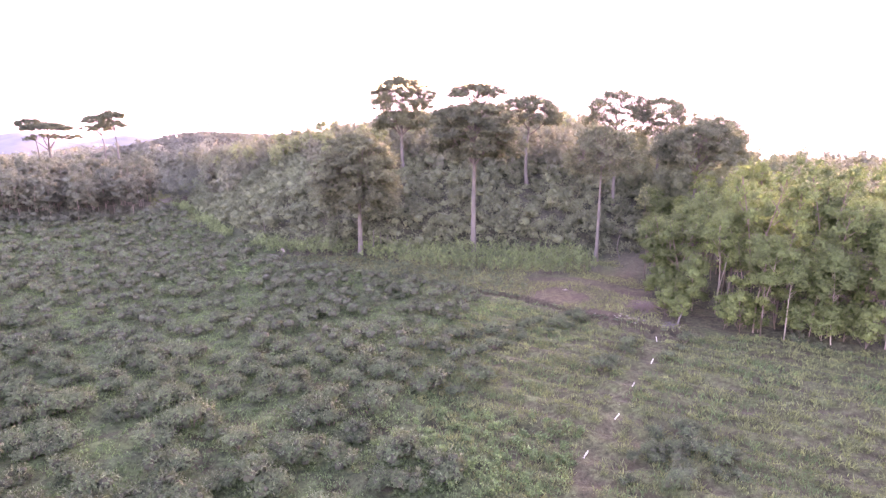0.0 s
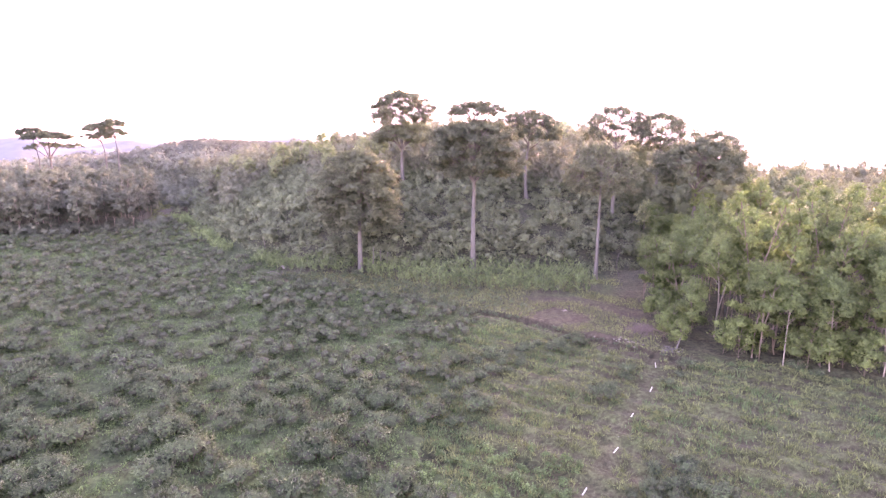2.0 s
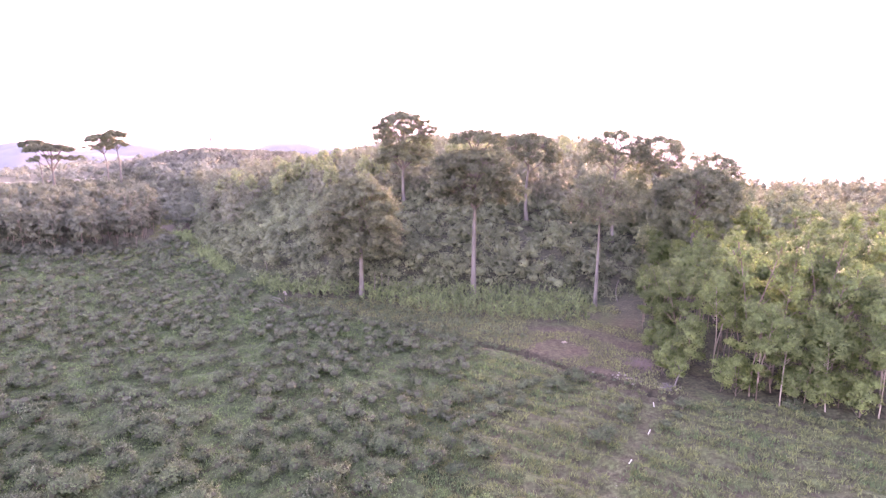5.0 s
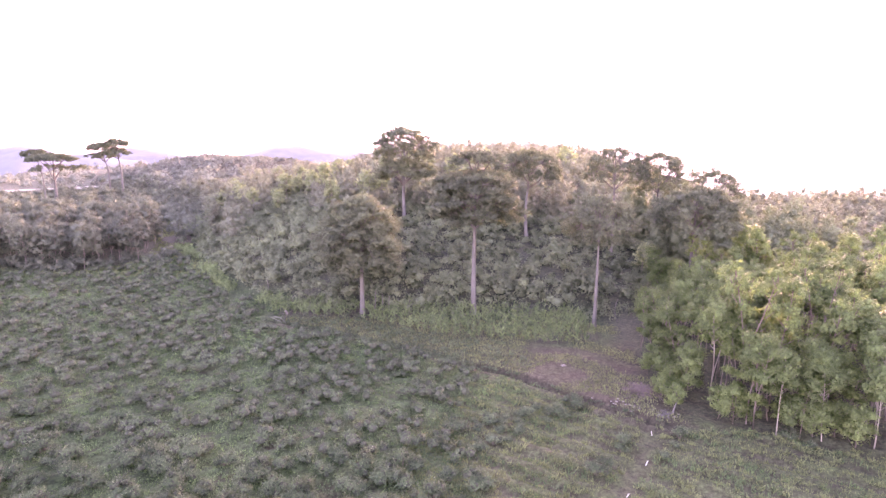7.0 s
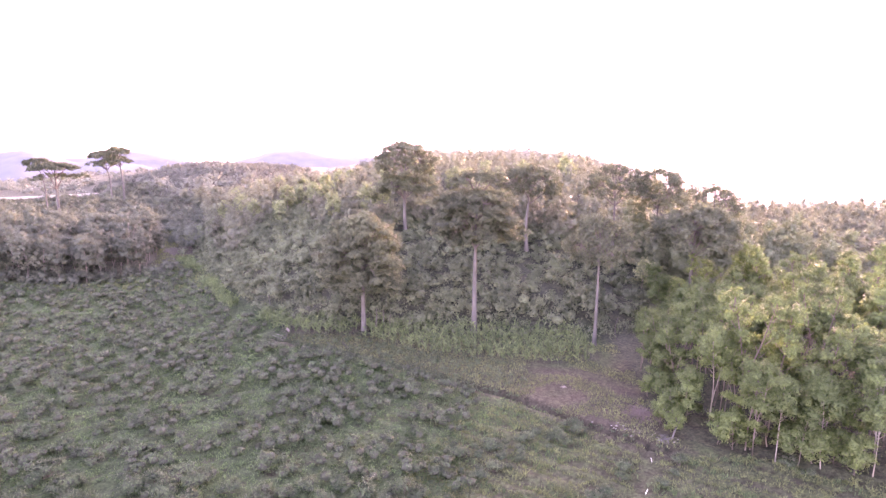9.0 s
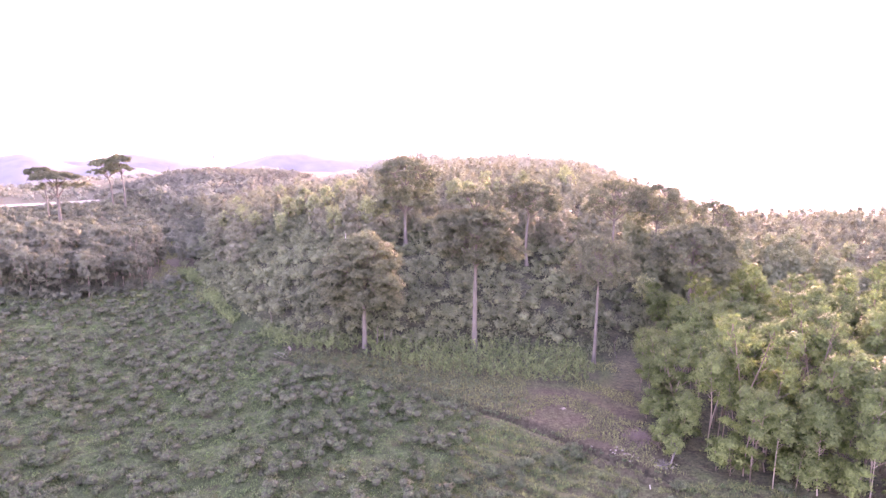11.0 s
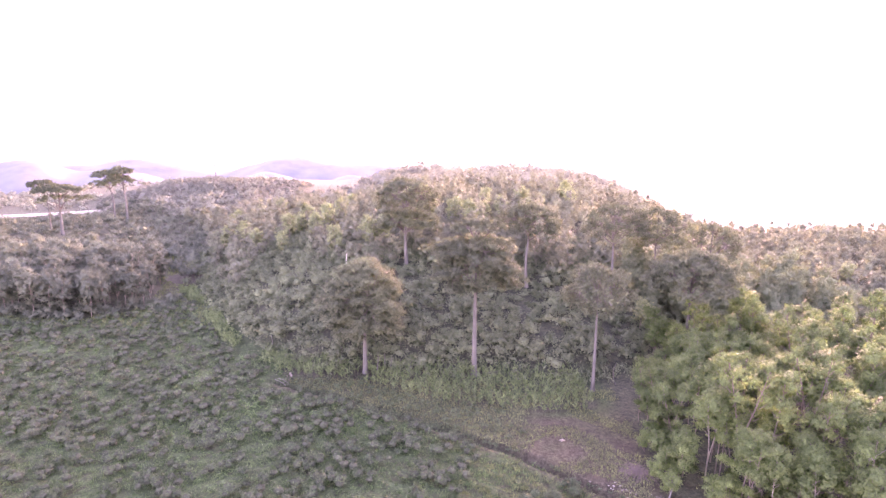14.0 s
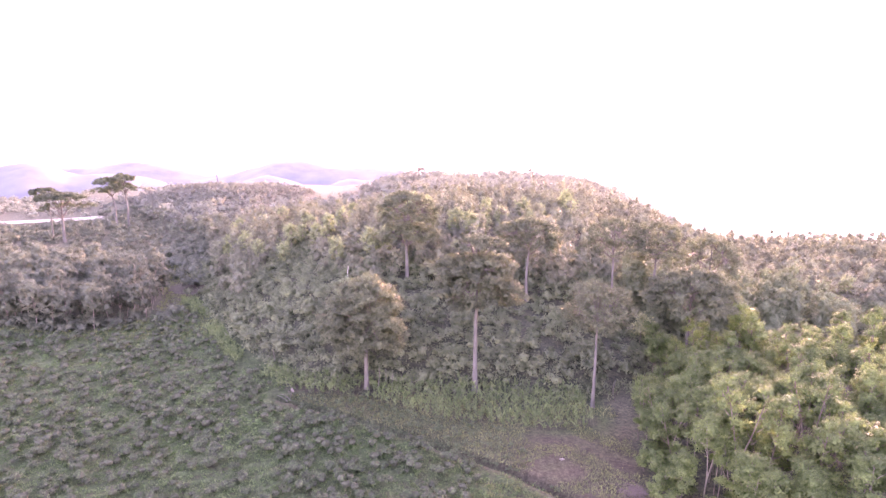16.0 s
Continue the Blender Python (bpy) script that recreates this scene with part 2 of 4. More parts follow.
def leaves(geo, at, way, length, width, facing=None):
    """One folded, pointed blade at each place, growing along way, its upper side turned roughly towards facing."""
    n = len(at)
    way = unit(way)
    hint = rng.normal(size=(n, 3)) if facing is None else facing + rng.normal(size=(n, 3)) * 0.3
    side = unit(np.cross(way, hint))
    up = np.cross(way, side)
    up *= np.sign(np.sum(up * hint, 1, keepdims=True) + 1e-9)
    length = np.broadcast_to(np.asarray(length, float), (n,))[:, None] * rng.uniform(0.7, 1.25, (n, 1))
    width = np.broadcast_to(np.asarray(width, float), (n,))[:, None] * rng.uniform(0.75, 1.25, (n, 1))
    mid = at + way * length * 0.45 - up * width * 0.15
    v = np.stack([at, mid + side * width * 0.5 + up * width * 0.25, at + way * length - up * length * 0.12, mid - side * width * 0.5 + up * width * 0.25], 1)
    geo.add(v.reshape(-1, 3), np.arange(4 * n).reshape(n, 4), 0, None if facing is None else np.repeat(unit(facing), 4, 0))


def clump(geo, centre, radii, count, length, width, droop=0.15, fill=0.6, core=0.0, leafy=False, hub=None):
    """A rounded, uneven mass of leaves; core: how far the closed body inside reaches, leaf-coloured or painted dark as
    inner shade; hub: the middle of the whole plant.
    """
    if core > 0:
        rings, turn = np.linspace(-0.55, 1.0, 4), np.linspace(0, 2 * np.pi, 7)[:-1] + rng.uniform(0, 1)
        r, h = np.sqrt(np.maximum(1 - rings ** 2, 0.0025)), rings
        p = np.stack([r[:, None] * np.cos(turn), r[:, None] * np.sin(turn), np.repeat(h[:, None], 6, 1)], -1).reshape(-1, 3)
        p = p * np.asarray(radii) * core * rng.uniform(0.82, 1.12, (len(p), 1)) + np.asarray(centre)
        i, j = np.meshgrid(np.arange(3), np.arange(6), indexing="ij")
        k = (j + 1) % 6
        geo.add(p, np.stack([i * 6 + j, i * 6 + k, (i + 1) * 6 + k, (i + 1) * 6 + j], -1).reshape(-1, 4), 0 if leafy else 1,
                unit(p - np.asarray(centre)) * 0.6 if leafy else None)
    d = unit(rng.normal(size=(count, 3)))
    d[:, 2] = np.where(d[:, 2] < -0.45, -d[:, 2], d[:, 2])
    wob = 1 + 0.24 * np.sin(d @ rng.normal(size=3) * 4 + rng.uniform(0, 6)) + 0.18 * np.sin(d @ rng.normal(size=3) * 8)
    reach = rng.uniform(fill, 1.04, (count, 1)) * wob[:, None]
    at = np.asarray(centre) + d * np.asarray(radii) * reach
    way = d * 0.2 + rng.normal(size=(count, 3)) * 0.75 - np.array([0, 0, droop])
    leaves(geo, at, way, length, width, d + np.array([0, 0, 0.35]) if hub is None else d * 0.45 + unit(at - np.asarray(hub)) * 1.2 + np.array([0, 0, 0.1]))


def tube(geo, points, radii, sides=7):
    p = np.asarray(points, float)
    t = unit(np.gradient(p, axis=0))
    ref = np.array([1.0, 0.13, 0.0])
    a = unit(np.cross(t, ref))
    b = np.cross(t, a)
    ang = np.linspace(0, 2 * np.pi, sides, endpoint=False)
    r = np.asarray(radii, float)[:, None, None]
    ring = p[:, None, :] + r * (np.cos(ang)[None, :, None] * a[:, None, :] + np.sin(ang)[None, :, None] * b[:, None, :])
    i, j = np.meshgrid(np.arange(len(p) - 1), np.arange(sides), indexing="ij")
    k = (j + 1) % sides
    f = np.stack([i * sides + j, i * sides + k, (i + 1) * sides + k, (i + 1) * sides + j], -1).reshape(-1, 4)
    geo.add(ring.reshape(-1, 3), f)


def limb(geo, a, b, r0, r1, sag=0.0, steps=5, sides=6):
    a, b = np.asarray(a, float), np.asarray(b, float)
    s = np.linspace(0, 1, steps)[:, None]
    bend = rng.normal(size=3) * np.linalg.norm(b - a) * 0.05
    p = a + (b - a) * s + np.sin(s * np.pi) * (bend + np.array([0, 0, sag]))
    tube(geo, p, np.linspace(r0, r1, steps), sides)


# ---------------------------------------------------------------- lie of the land
def step(a, b, x):
    s = np.clip((np.asarray(x, float) - a) / (b - a), 0, 1)
    return s * s * (3 - 2 * s)


EDGE_X = [-260, -160, -90, -61, -35, -20, 16, 30, 60, 140]
EDGE_Y = [330, 260, 190, 125, 88, 79.5, 77.5, 84, 88, 96]


def behind_edge(x, y):
    """Metres behind the foot of the hill (minus: on the flat)."""
    slope = (np.interp(x + 3, EDGE_X, EDGE_Y) - np.interp(x - 3, EDGE_X, EDGE_Y)) / 6
    return (y - np.interp(x, EDGE_X, EDGE_Y)) / np.sqrt(1 + slope ** 2)


def height(x, y):
    x, y = np.asarray(x, float), np.asarray(y, float)
    d = np.maximum(behind_edge(x, y), 0)
    q = x / np.maximum(y, 40)
    z = (14 - 10.5 * step(0.15, 0.45, q) - 6 * step(-0.05, -0.25, q) * step(130, 220, y)) * (1 - np.exp(-d / 30))
    z = z - 25 * step(0.15, 0.5, q) * step(150, 320, y)
    z = z + 1.2 * np.exp(-((x + 130) / 32) ** 2 - ((y - 195) / 30) ** 2) + 6 * np.exp(-((x + 125) / 42) ** 2 - ((y - 285) / 35) ** 2)
    r = np.hypot(x, y)
    z = z - 75 * step(330, 950, r) - 260 * step(0.05, 0.35, q) * step(250, 1600, r)
    lump = 0.5 * np.sin(x * 0.11 + 1.3 * np.sin(y * 0.07)) * np.cos(y * 0.093 + 0.8) * step(0, 20, d)
    swell = 0.12 * np.sin(x * 0.5 + 2 * np.sin(y * 0.13)) * np.sin(y * 0.61 + x * 0.11)
    return z + 1.6 * lump + swell * (r < 300)


def spaced(lo, hi, fine_lo, fine_hi, cell, grow=1.12):
    mid = list(np.arange(fine_lo, fine_hi + cell, cell))
    s, p = cell, mid[-1]
    while p < hi:
        s *= grow
        p += s
        mid.append(p)
    s, p, low = cell, mid[0], []
    while p > lo:
        s *= grow
        p -= s
        low.append(p)
    return np.array(low[::-1] + mid)


def seg_distance(x, y, pts):
    best = np.full(np.shape(x), 1e9)
    for (ax, ay), (bx, by) in zip(pts[:-1], pts[1:]):
        s = np.clip(((x - ax) * (bx - ax) + (y - ay) * (by - ay)) / ((bx - ax) ** 2 + (by - ay) ** 2), 0, 1)
        best = np.minimum(best, np.hypot(x - ax - s * (bx - ax), y - ay - s * (by - ay)))
    return best


DITCH = [(-26, 74.5), (-16, 70), (-6, 64.5), (5.3, 57.6), (12, 51.5), (18, 47.5)]
TRAIL = [(4.5, 20), (6.5, 27), (9.3, 32.8), (11.5, 37.7), (14, 41.4), (16, 46.5), (17.5, 50)]
GROVE_EDGE_X, GROVE_EDGE_Y = [17.5, 20, 26.5, 32.6, 34, 46, 70], [52, 49, 45.4, 43.2, 41.8, 37, 31]


def beyond_ditch(x, y):
    return y - np.interp(x, [p[0] for p in DITCH], [p[1] for p in DITCH])


def in_clearing(x, y):
    return step(-0.5, 0.8, beyond_ditch(x, y)) * step(-5, 6, x) * step(20.5, 18.5, x) * step(70, 64, y - 0.0 * x)


def in_dry_field(x, y):
    line = np.interp(y, [0, 20, 33, 45, 60], [8, 4, -1, -3, 6])
    return step(-5, 6, x - line) * step(62, 50, y)


ROW_TURN, HEDGE_TURN, ROW_GAP = radians(-31.5), radians(36.0), 2.5


def ditch_side(x, y):
    """True where the rows run along the ditch; elsewhere they run across it."""
    return x > np.interp(y, [20, 45, 70], [-5, -11, -16])


def furrow(x, y):
    """1 on the ridges on which the shrubs stand, -1 in the furrows."""
    a = np.where(ditch_side(x, y), ROW_TURN, HEDGE_TURN)
    w = y * np.cos(a) - x * np.sin(a)
    return np.cos(2 * np.pi * (w + 190.3) / ROW_GAP)


gx, gy = spaced(-1700, 1700, -70, 45, 0.55), spaced(-1700, 1700, 14, 84, 0.5)
X, Y = np.meshgrid(gx, gy)
Z = height(X, Y)
Z += (0.11 + 0.08 * in_dry_field(X, Y)) * furrow(X, Y) * (Y < 110) * step(2, -3, behind_edge(X, Y)) * (1 - in_clearing(X, Y)) * step(1, -1, beyond_ditch(X, Y) - 40 * (X < -26))
Z += 0.22 * np.exp(-((beyond_ditch(X, Y) + 1.3) / 0.5) ** 2) * (X > -26) * (X < 18)
Z -= 1.3 * np.exp(-(seg_distance(X, Y, DITCH) / 0.5) ** 4) + 0.12 * np.exp(-(seg_distance(X, Y, TRAIL) / 0.6) ** 2)
r_t = np.random.default_rng(71)
PITS = [(-0.5, 33.6), (8.0, 27.6), (-13.5, 27.0), (3.6, 31.0), (-5.5, 36.0)] + [(r_t.uniform(-0.6, -0.02) * q, q) for q in r_t.uniform(24, 60, 22)]
pit = np.zeros_like(X)
for px, py in PITS:
    along = (X - px) * math.cos(ROW_TURN) + (Y - py) * math.sin(ROW_TURN)
    across = (Y - py) * math.cos(ROW_TURN) - (X - px) * math.sin(ROW_TURN)
    pit = np.maximum(pit, np.exp(-(along / 0.9) ** 2 - (across / 0.42) ** 2))
Z -= 0.6 * pit
rows_n, cols_n = X.shape
ii, jj = np.meshgrid(np.arange(rows_n - 1), np.arange(cols_n - 1), indexing="ij")
quads = np.stack([ii * cols_n + jj, ii * cols_n + jj + 1, (ii + 1) * cols_n + jj + 1, (ii + 1) * cols_n + jj], -1).reshape(-1, 4)
g = Geo()
g.add(np.stack([X, Y, Z], -1).reshape(-1, 3), quads)
ground = new("ground", g.mesh("ground", GROUND, True))
tagged(ground, "weedy green field and brown soil rising into hills", "ground", kind="structure")
wild = 0.5 + 0.5 * np.sin(X * 0.9 + 2 * np.sin(Y * 0.7)) * np.sin(Y * 1.1 + X * 0.3)
soil = np.maximum.reduce([pit, np.exp(-((X + 64) / 8) ** 2 - ((Y - 134) / 8) ** 2), 0.55 * step(0.3, 1.5, beyond_ditch(X, Y)) * (X > -25) * (X < 4) * (Y < 80), in_clearing(X, Y) * (0.65 + 0.35 * wild), np.exp(-(seg_distance(X, Y, TRAIL) / 0.4) ** 2) * 0.35,
                          0.8 * np.exp(-((beyond_ditch(X, Y) + 1.25) / 0.5) ** 2) * (X > -26) * (X < 18),
                          0.6 * step(-0.6, -0.95, furrow(X, Y)) * (Y < 70) * np.maximum(wild > 0.6, in_dry_field(X, Y)) * step(2, -3, behind_edge(X, Y))])
# The ditch bed takes the dark floor colour too, as painted shade.
floor_and_ditch_shade = np.maximum.reduce([np.exp(-(seg_distance(X, Y, DITCH) / 0.6) ** 2), step(-1, 4, behind_edge(X, Y)), step(-1, 3, Y - np.interp(X, GROVE_EDGE_X, GROVE_EDGE_Y)) * step(17, 20, X)])
crop_ground = step(-0.5, 1, Y - np.interp(X, [-26, -12, -4, 8, 17], [77, 74, 69.5, 66.5, 68.5])) * step(-28, -26, X) * step(17.5, 16, X)
floor_and_ditch_shade = np.clip(np.maximum.reduce([floor_and_ditch_shade, crop_ground, step(150, 210, np.hypot(X, Y)), step(0, 2, Y - np.interp(X, [-120, -100, -82, -71, -62], [106, 103, 101, 99.5, 108])) * (Y < 145) * step(-60, -64, X)]), 0, 1)
col = np.stack([soil, in_dry_field(X, Y), floor_and_ditch_shade, np.ones_like(X)], -1).reshape(-1, 4)
layer = ground.data.color_attributes.new("zone", "FLOAT_COLOR", "POINT")
layer.data.foreach_set("color", col.astype(np.float32).ravel())


def on_ground(x, y):
    return float(height(x, y))


# far backdrop: a glowing ring painted as the bright haze that hides the distance
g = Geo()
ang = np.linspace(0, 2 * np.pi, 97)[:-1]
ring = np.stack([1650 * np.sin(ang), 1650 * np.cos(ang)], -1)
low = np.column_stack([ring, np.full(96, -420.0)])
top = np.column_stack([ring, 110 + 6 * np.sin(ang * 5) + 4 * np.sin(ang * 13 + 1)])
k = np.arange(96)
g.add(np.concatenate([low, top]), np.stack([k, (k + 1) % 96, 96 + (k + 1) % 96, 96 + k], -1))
backdrop = new("backdrop", g.mesh("backdrop", HAZE_GLOW))
tagged(backdrop, "glowing ring standing in for bright evening haze over the far distance", "distance", kind="structure")


def far_hill(name_label, centre, along, length, wide, top_z, seed):
    """A long ridge with spurs and gullies."""
    u, w = np.meshgrid(np.linspace(-1, 1, 60), np.linspace(-1, 1, 24))
    r = np.random.default_rng(seed)
    ph = r.uniform(0, 6, 4)
    crest = (1 - u ** 2) * (0.72 + 0.2 * np.sin(u * 5 + ph[0]) + 0.1 * np.sin(u * 13 + ph[1]))
    prof = (1 - np.abs(w) ** 1.4) * (1 + 0.18 * np.sin(u * 24 + ph[2]) * np.abs(w))
    z = -60 + (top_z + 60) * crest * prof + 2.5 * np.sin(u * 31 + 3 * np.sin(w * 9)) * np.sin(w * 13 + ph[3]) * (1 - u ** 2)
    a = radians(along)
    x = centre[0] + u * length / 2 * math.cos(a) - w * wide / 2 * math.sin(a)
    y = centre[1] + u * length / 2 * math.sin(a) + w * wide / 2 * math.cos(a)
    gg = Geo()
    n_r, n_c = u.shape
    i, j = np.meshgrid(np.arange(n_r - 1), np.arange(n_c - 1), indexing="ij")
    gg.add(np.stack([x, y, z], -1).reshape(-1, 3), np.stack([i * n_c + j, i * n_c + j + 1, (i + 1) * n_c + j + 1, (i + 1) * n_c + j], -1).reshape(-1, 4))
    ob = new("far_hill", gg.mesh("far_hill", FAR_HILL, True))
    return tagged(ob, name_label, "hill", "far hills", "structure")


far_hill("hill ridge far off, coloured pale lavender for haze", (-520, 640), 20, 620, 300, 12, 3)
far_hill("hill ridge far off, coloured pale lavender for haze", (-420, 980), 10, 900, 320, 22, 5)
far_hill("hill ridge far off, coloured pale lavender for haze", (-150, 760), -8, 500, 260, 10, 9)


# ---------------------------------------------------------------- giant trees
def giant_tree(x, y, top, radius, shells, label, lean=0.0, leaf=0.32, density=1.0, shift=(0.0, 0.0), core=0.0):
    """A tall bare trunk that forks into rising limbs, whose twigs carry small leaf masses on rounded shells.
    shells: (height of centre, reach, half height, masses, size of a mass, lowest)."""
    z0 = on_ground(x, y) - 0.3
    tree = new("giant_tree")
    tree.location = (x, y, z0)
    wood, crown = Geo(), Geo()
    up_to = (top - z0) * 0.9
    s = np.linspace(0, 1, 14)
    sway = rng.normal(size=2) * 0.08
    axis = np.stack([lean * s * up_to / 10 + sway[0] * np.sin(s * 5) + shift[0] * step(0.45, 1, s), sway[1] * np.sin(s * 4) + shift[1] * step(0.45, 1, s), s * up_to], -1)
    thick = radius * (1 - 0.82 * s ** 1.1) + radius * 0.5 * np.exp(-s * up_to / 0.8)
    tube(wood, axis, thick, 10)

    def stem(zz):
        return np.array([np.interp(zz, axis[:, 2], axis[:, 0]), np.interp(zz, axis[:, 2], axis[:, 1]), zz])

    for zc, reach, half, masses, size, lowest, *dense in shells:
        inside = dense[0] if dense else core
        zc -= z0
        mains, boughs = [], []
        n_main = 5 + int(reach > 4.5) * 2
        for m in range(n_main):
            a = m * 6.283 / n_main + rng.normal() * 0.3
            up = rng.uniform(max(lowest, -0.2), 0.8)
            d = np.array([math.cos(a) * math.sqrt(1 - up * up), math.sin(a) * math.sqrt(1 - up * up), up])
            end = stem(min(zc, up_to)) * np.array([1, 1, 0]) + np.array([0, 0, zc]) + d * np.array([reach, reach, half]) * 0.55
            foot = stem(np.clip(end[2] - reach * 0.5, up_to * 0.3, up_to * 0.97))
            bough = Geo()
            limb(bough, foot, end, radius * 0.3, radius * 0.13, 0.0)
            boughs.append(bough)
            mains.append(end)
        mains = np.array(mains)
        k_all = np.arange(masses) + 0.5
        ups = lowest + (1 - lowest) * k_all / masses
        turns = k_all * 2.39996 + rng.normal(size=masses) * 0.5
        for up, a in zip(ups, turns):
            flat = math.sqrt(max(0, 1 - up * up))
            r = rng.uniform(0.62, 1.06) * (1 + 0.14 * math.sin(3 * a + zc))
            c = stem(min(zc, up_to)) * np.array([1, 1, 0]) + np.array([math.cos(a) * flat * reach * r, math.sin(a) * flat * reach * r, zc + up * half * rng.uniform(0.8, 1.04)])
            nearest = np.argmin(np.linalg.norm(mains - c, axis=1))
            limb(boughs[nearest], mains[nearest], c, radius * 0.1, 0.025, 0, 4, 5)
            b = size * rng.uniform(0.7, 1.25)
            clump(crown, c, (b, b, b * 0.5), int(115 * density * b ** 1.6), leaf, leaf * 0.62, 0.1, 0.25 if inside == 0 else 0.6, inside, True)
        for bough in boughs:
            part("bough", bough.mesh("bough", LIMB_BARK, True), tree)
    part("trunk", wood.mesh("giant_trunk", GREY_BARK, True), tree, "straight bare pale grey trunk")
    part("crown", crown.mesh("giant_crown", GIANT), tree, "dark olive leaf crown with gaps")
    return tagged(tree, label, "tree", "giant trees")


giant_tree(-14.2, 78.4, 16.2, 0.34, [(9.6, 5.3, 6.4, 170, 1.1, -0.6), (9.5, 3.4, 4.5, 50, 1.1, -0.5)], "broad dark dome-crowned tree at the field's edge", core=0.6, leaf=0.44)
giant_tree(1.3, 78.0, 22.3, 0.38, [(15.2, 5.8, 3.4, 130, 0.95, -0.7), (17.8, 5.6, 1.8, 60, 0.9, -0.2), (20.9, 3.6, 1.3, 46, 0.6, -0.1, 0.0)],
           "tall tree with straight pale trunk and layered crown", core=0.6, leaf=0.44)
giant_tree(16.9, 73.7, 17.2, 0.25, [(13.4, 4.2, 3.7, 130, 0.8, -0.65)], "slim tree with long bare pale trunk and thin crown", lean=0.05, density=0.75, core=0.2, leaf=0.38)
giant_tree(10.6, 101.2, 21.8, 0.3, [(18.2, 5.7, 3.5, 150, 0.72, -0.35)], "tall umbrella-crowned tree on the hillside", density=0.9, leaf=0.44)
giant_tree(-11.5, 109.2, 25.6, 0.36, [(21.6, 5.8, 3.9, 170, 0.7, -0.5), (17.6, 5.4, 1.9, 80, 0.95, -0.6, 0.7)], "tallest tree with a big rounded crown on the hillside", leaf=0.44)
giant_tree(24.2, 96.8, 22.5, 0.3, [(18.2, 5.4, 4.2, 130, 0.75, -0.3)], "tall spreading tree among hillside scrub", leaf=0.4, density=0.75)
giant_tree(32.5, 101.0, 21.5, 0.3, [(17.0, 5.2, 4.4, 130, 0.8, -0.5)], "leafy spreading tree on the hill crest", leaf=0.4, density=0.8)
giant_tree(43.0, 104.0, 18.8, 0.3, [(14.0, 5.2, 4.6, 130, 0.8, -0.6)], "leafy spreading tree on the hill crest", leaf=0.4, density=0.8)
giant_tree(31.4, 81.0, 17.6, 0.34, [(13.4, 5.9, 4.0, 150, 0.9, -0.4)], "flat-topped spreading tree behind the grove", core=0.6, leaf=0.44)
giant_tree(-133.6, 186.3, 18.0, 0.5, [(15.4, 6.8, 2.0, 84, 1.05, 0.0), (12.8, 8.0, 1.1, 24, 1.0, -0.4)], "umbrella-crowned tree standing alone on a rise", leaf=0.5, shift=(0.3, 0))
giant_tree(-140.0, 190.0, 19.6, 0.26, [(16.8, 4.2, 1.8, 44, 0.9, -0.1)], "umbrella-crowned tree standing alone on a rise", leaf=0.5, shift=(-1.5, 0))
giant_tree(-131.0, 219.5, 22.0, 0.45, [(19.4, 4.2, 2.2, 50, 0.9, 0.0), (16.6, 4.9, 1.6, 34, 0.9, -0.3)], "slender pale-trunked tree high on a distant slope", leaf=0.55, shift=(-0.9, 0))
giant_tree(-137.0, 221.5, 20.9, 0.4, [(17.8, 5.2, 2.4, 54, 0.9, -0.1), (15.2, 5.0, 1.6, 30, 0.9, -0.3)], "slender pale-trunked tree high on a distant slope", leaf=0.55, shift=(-2.2, 0))


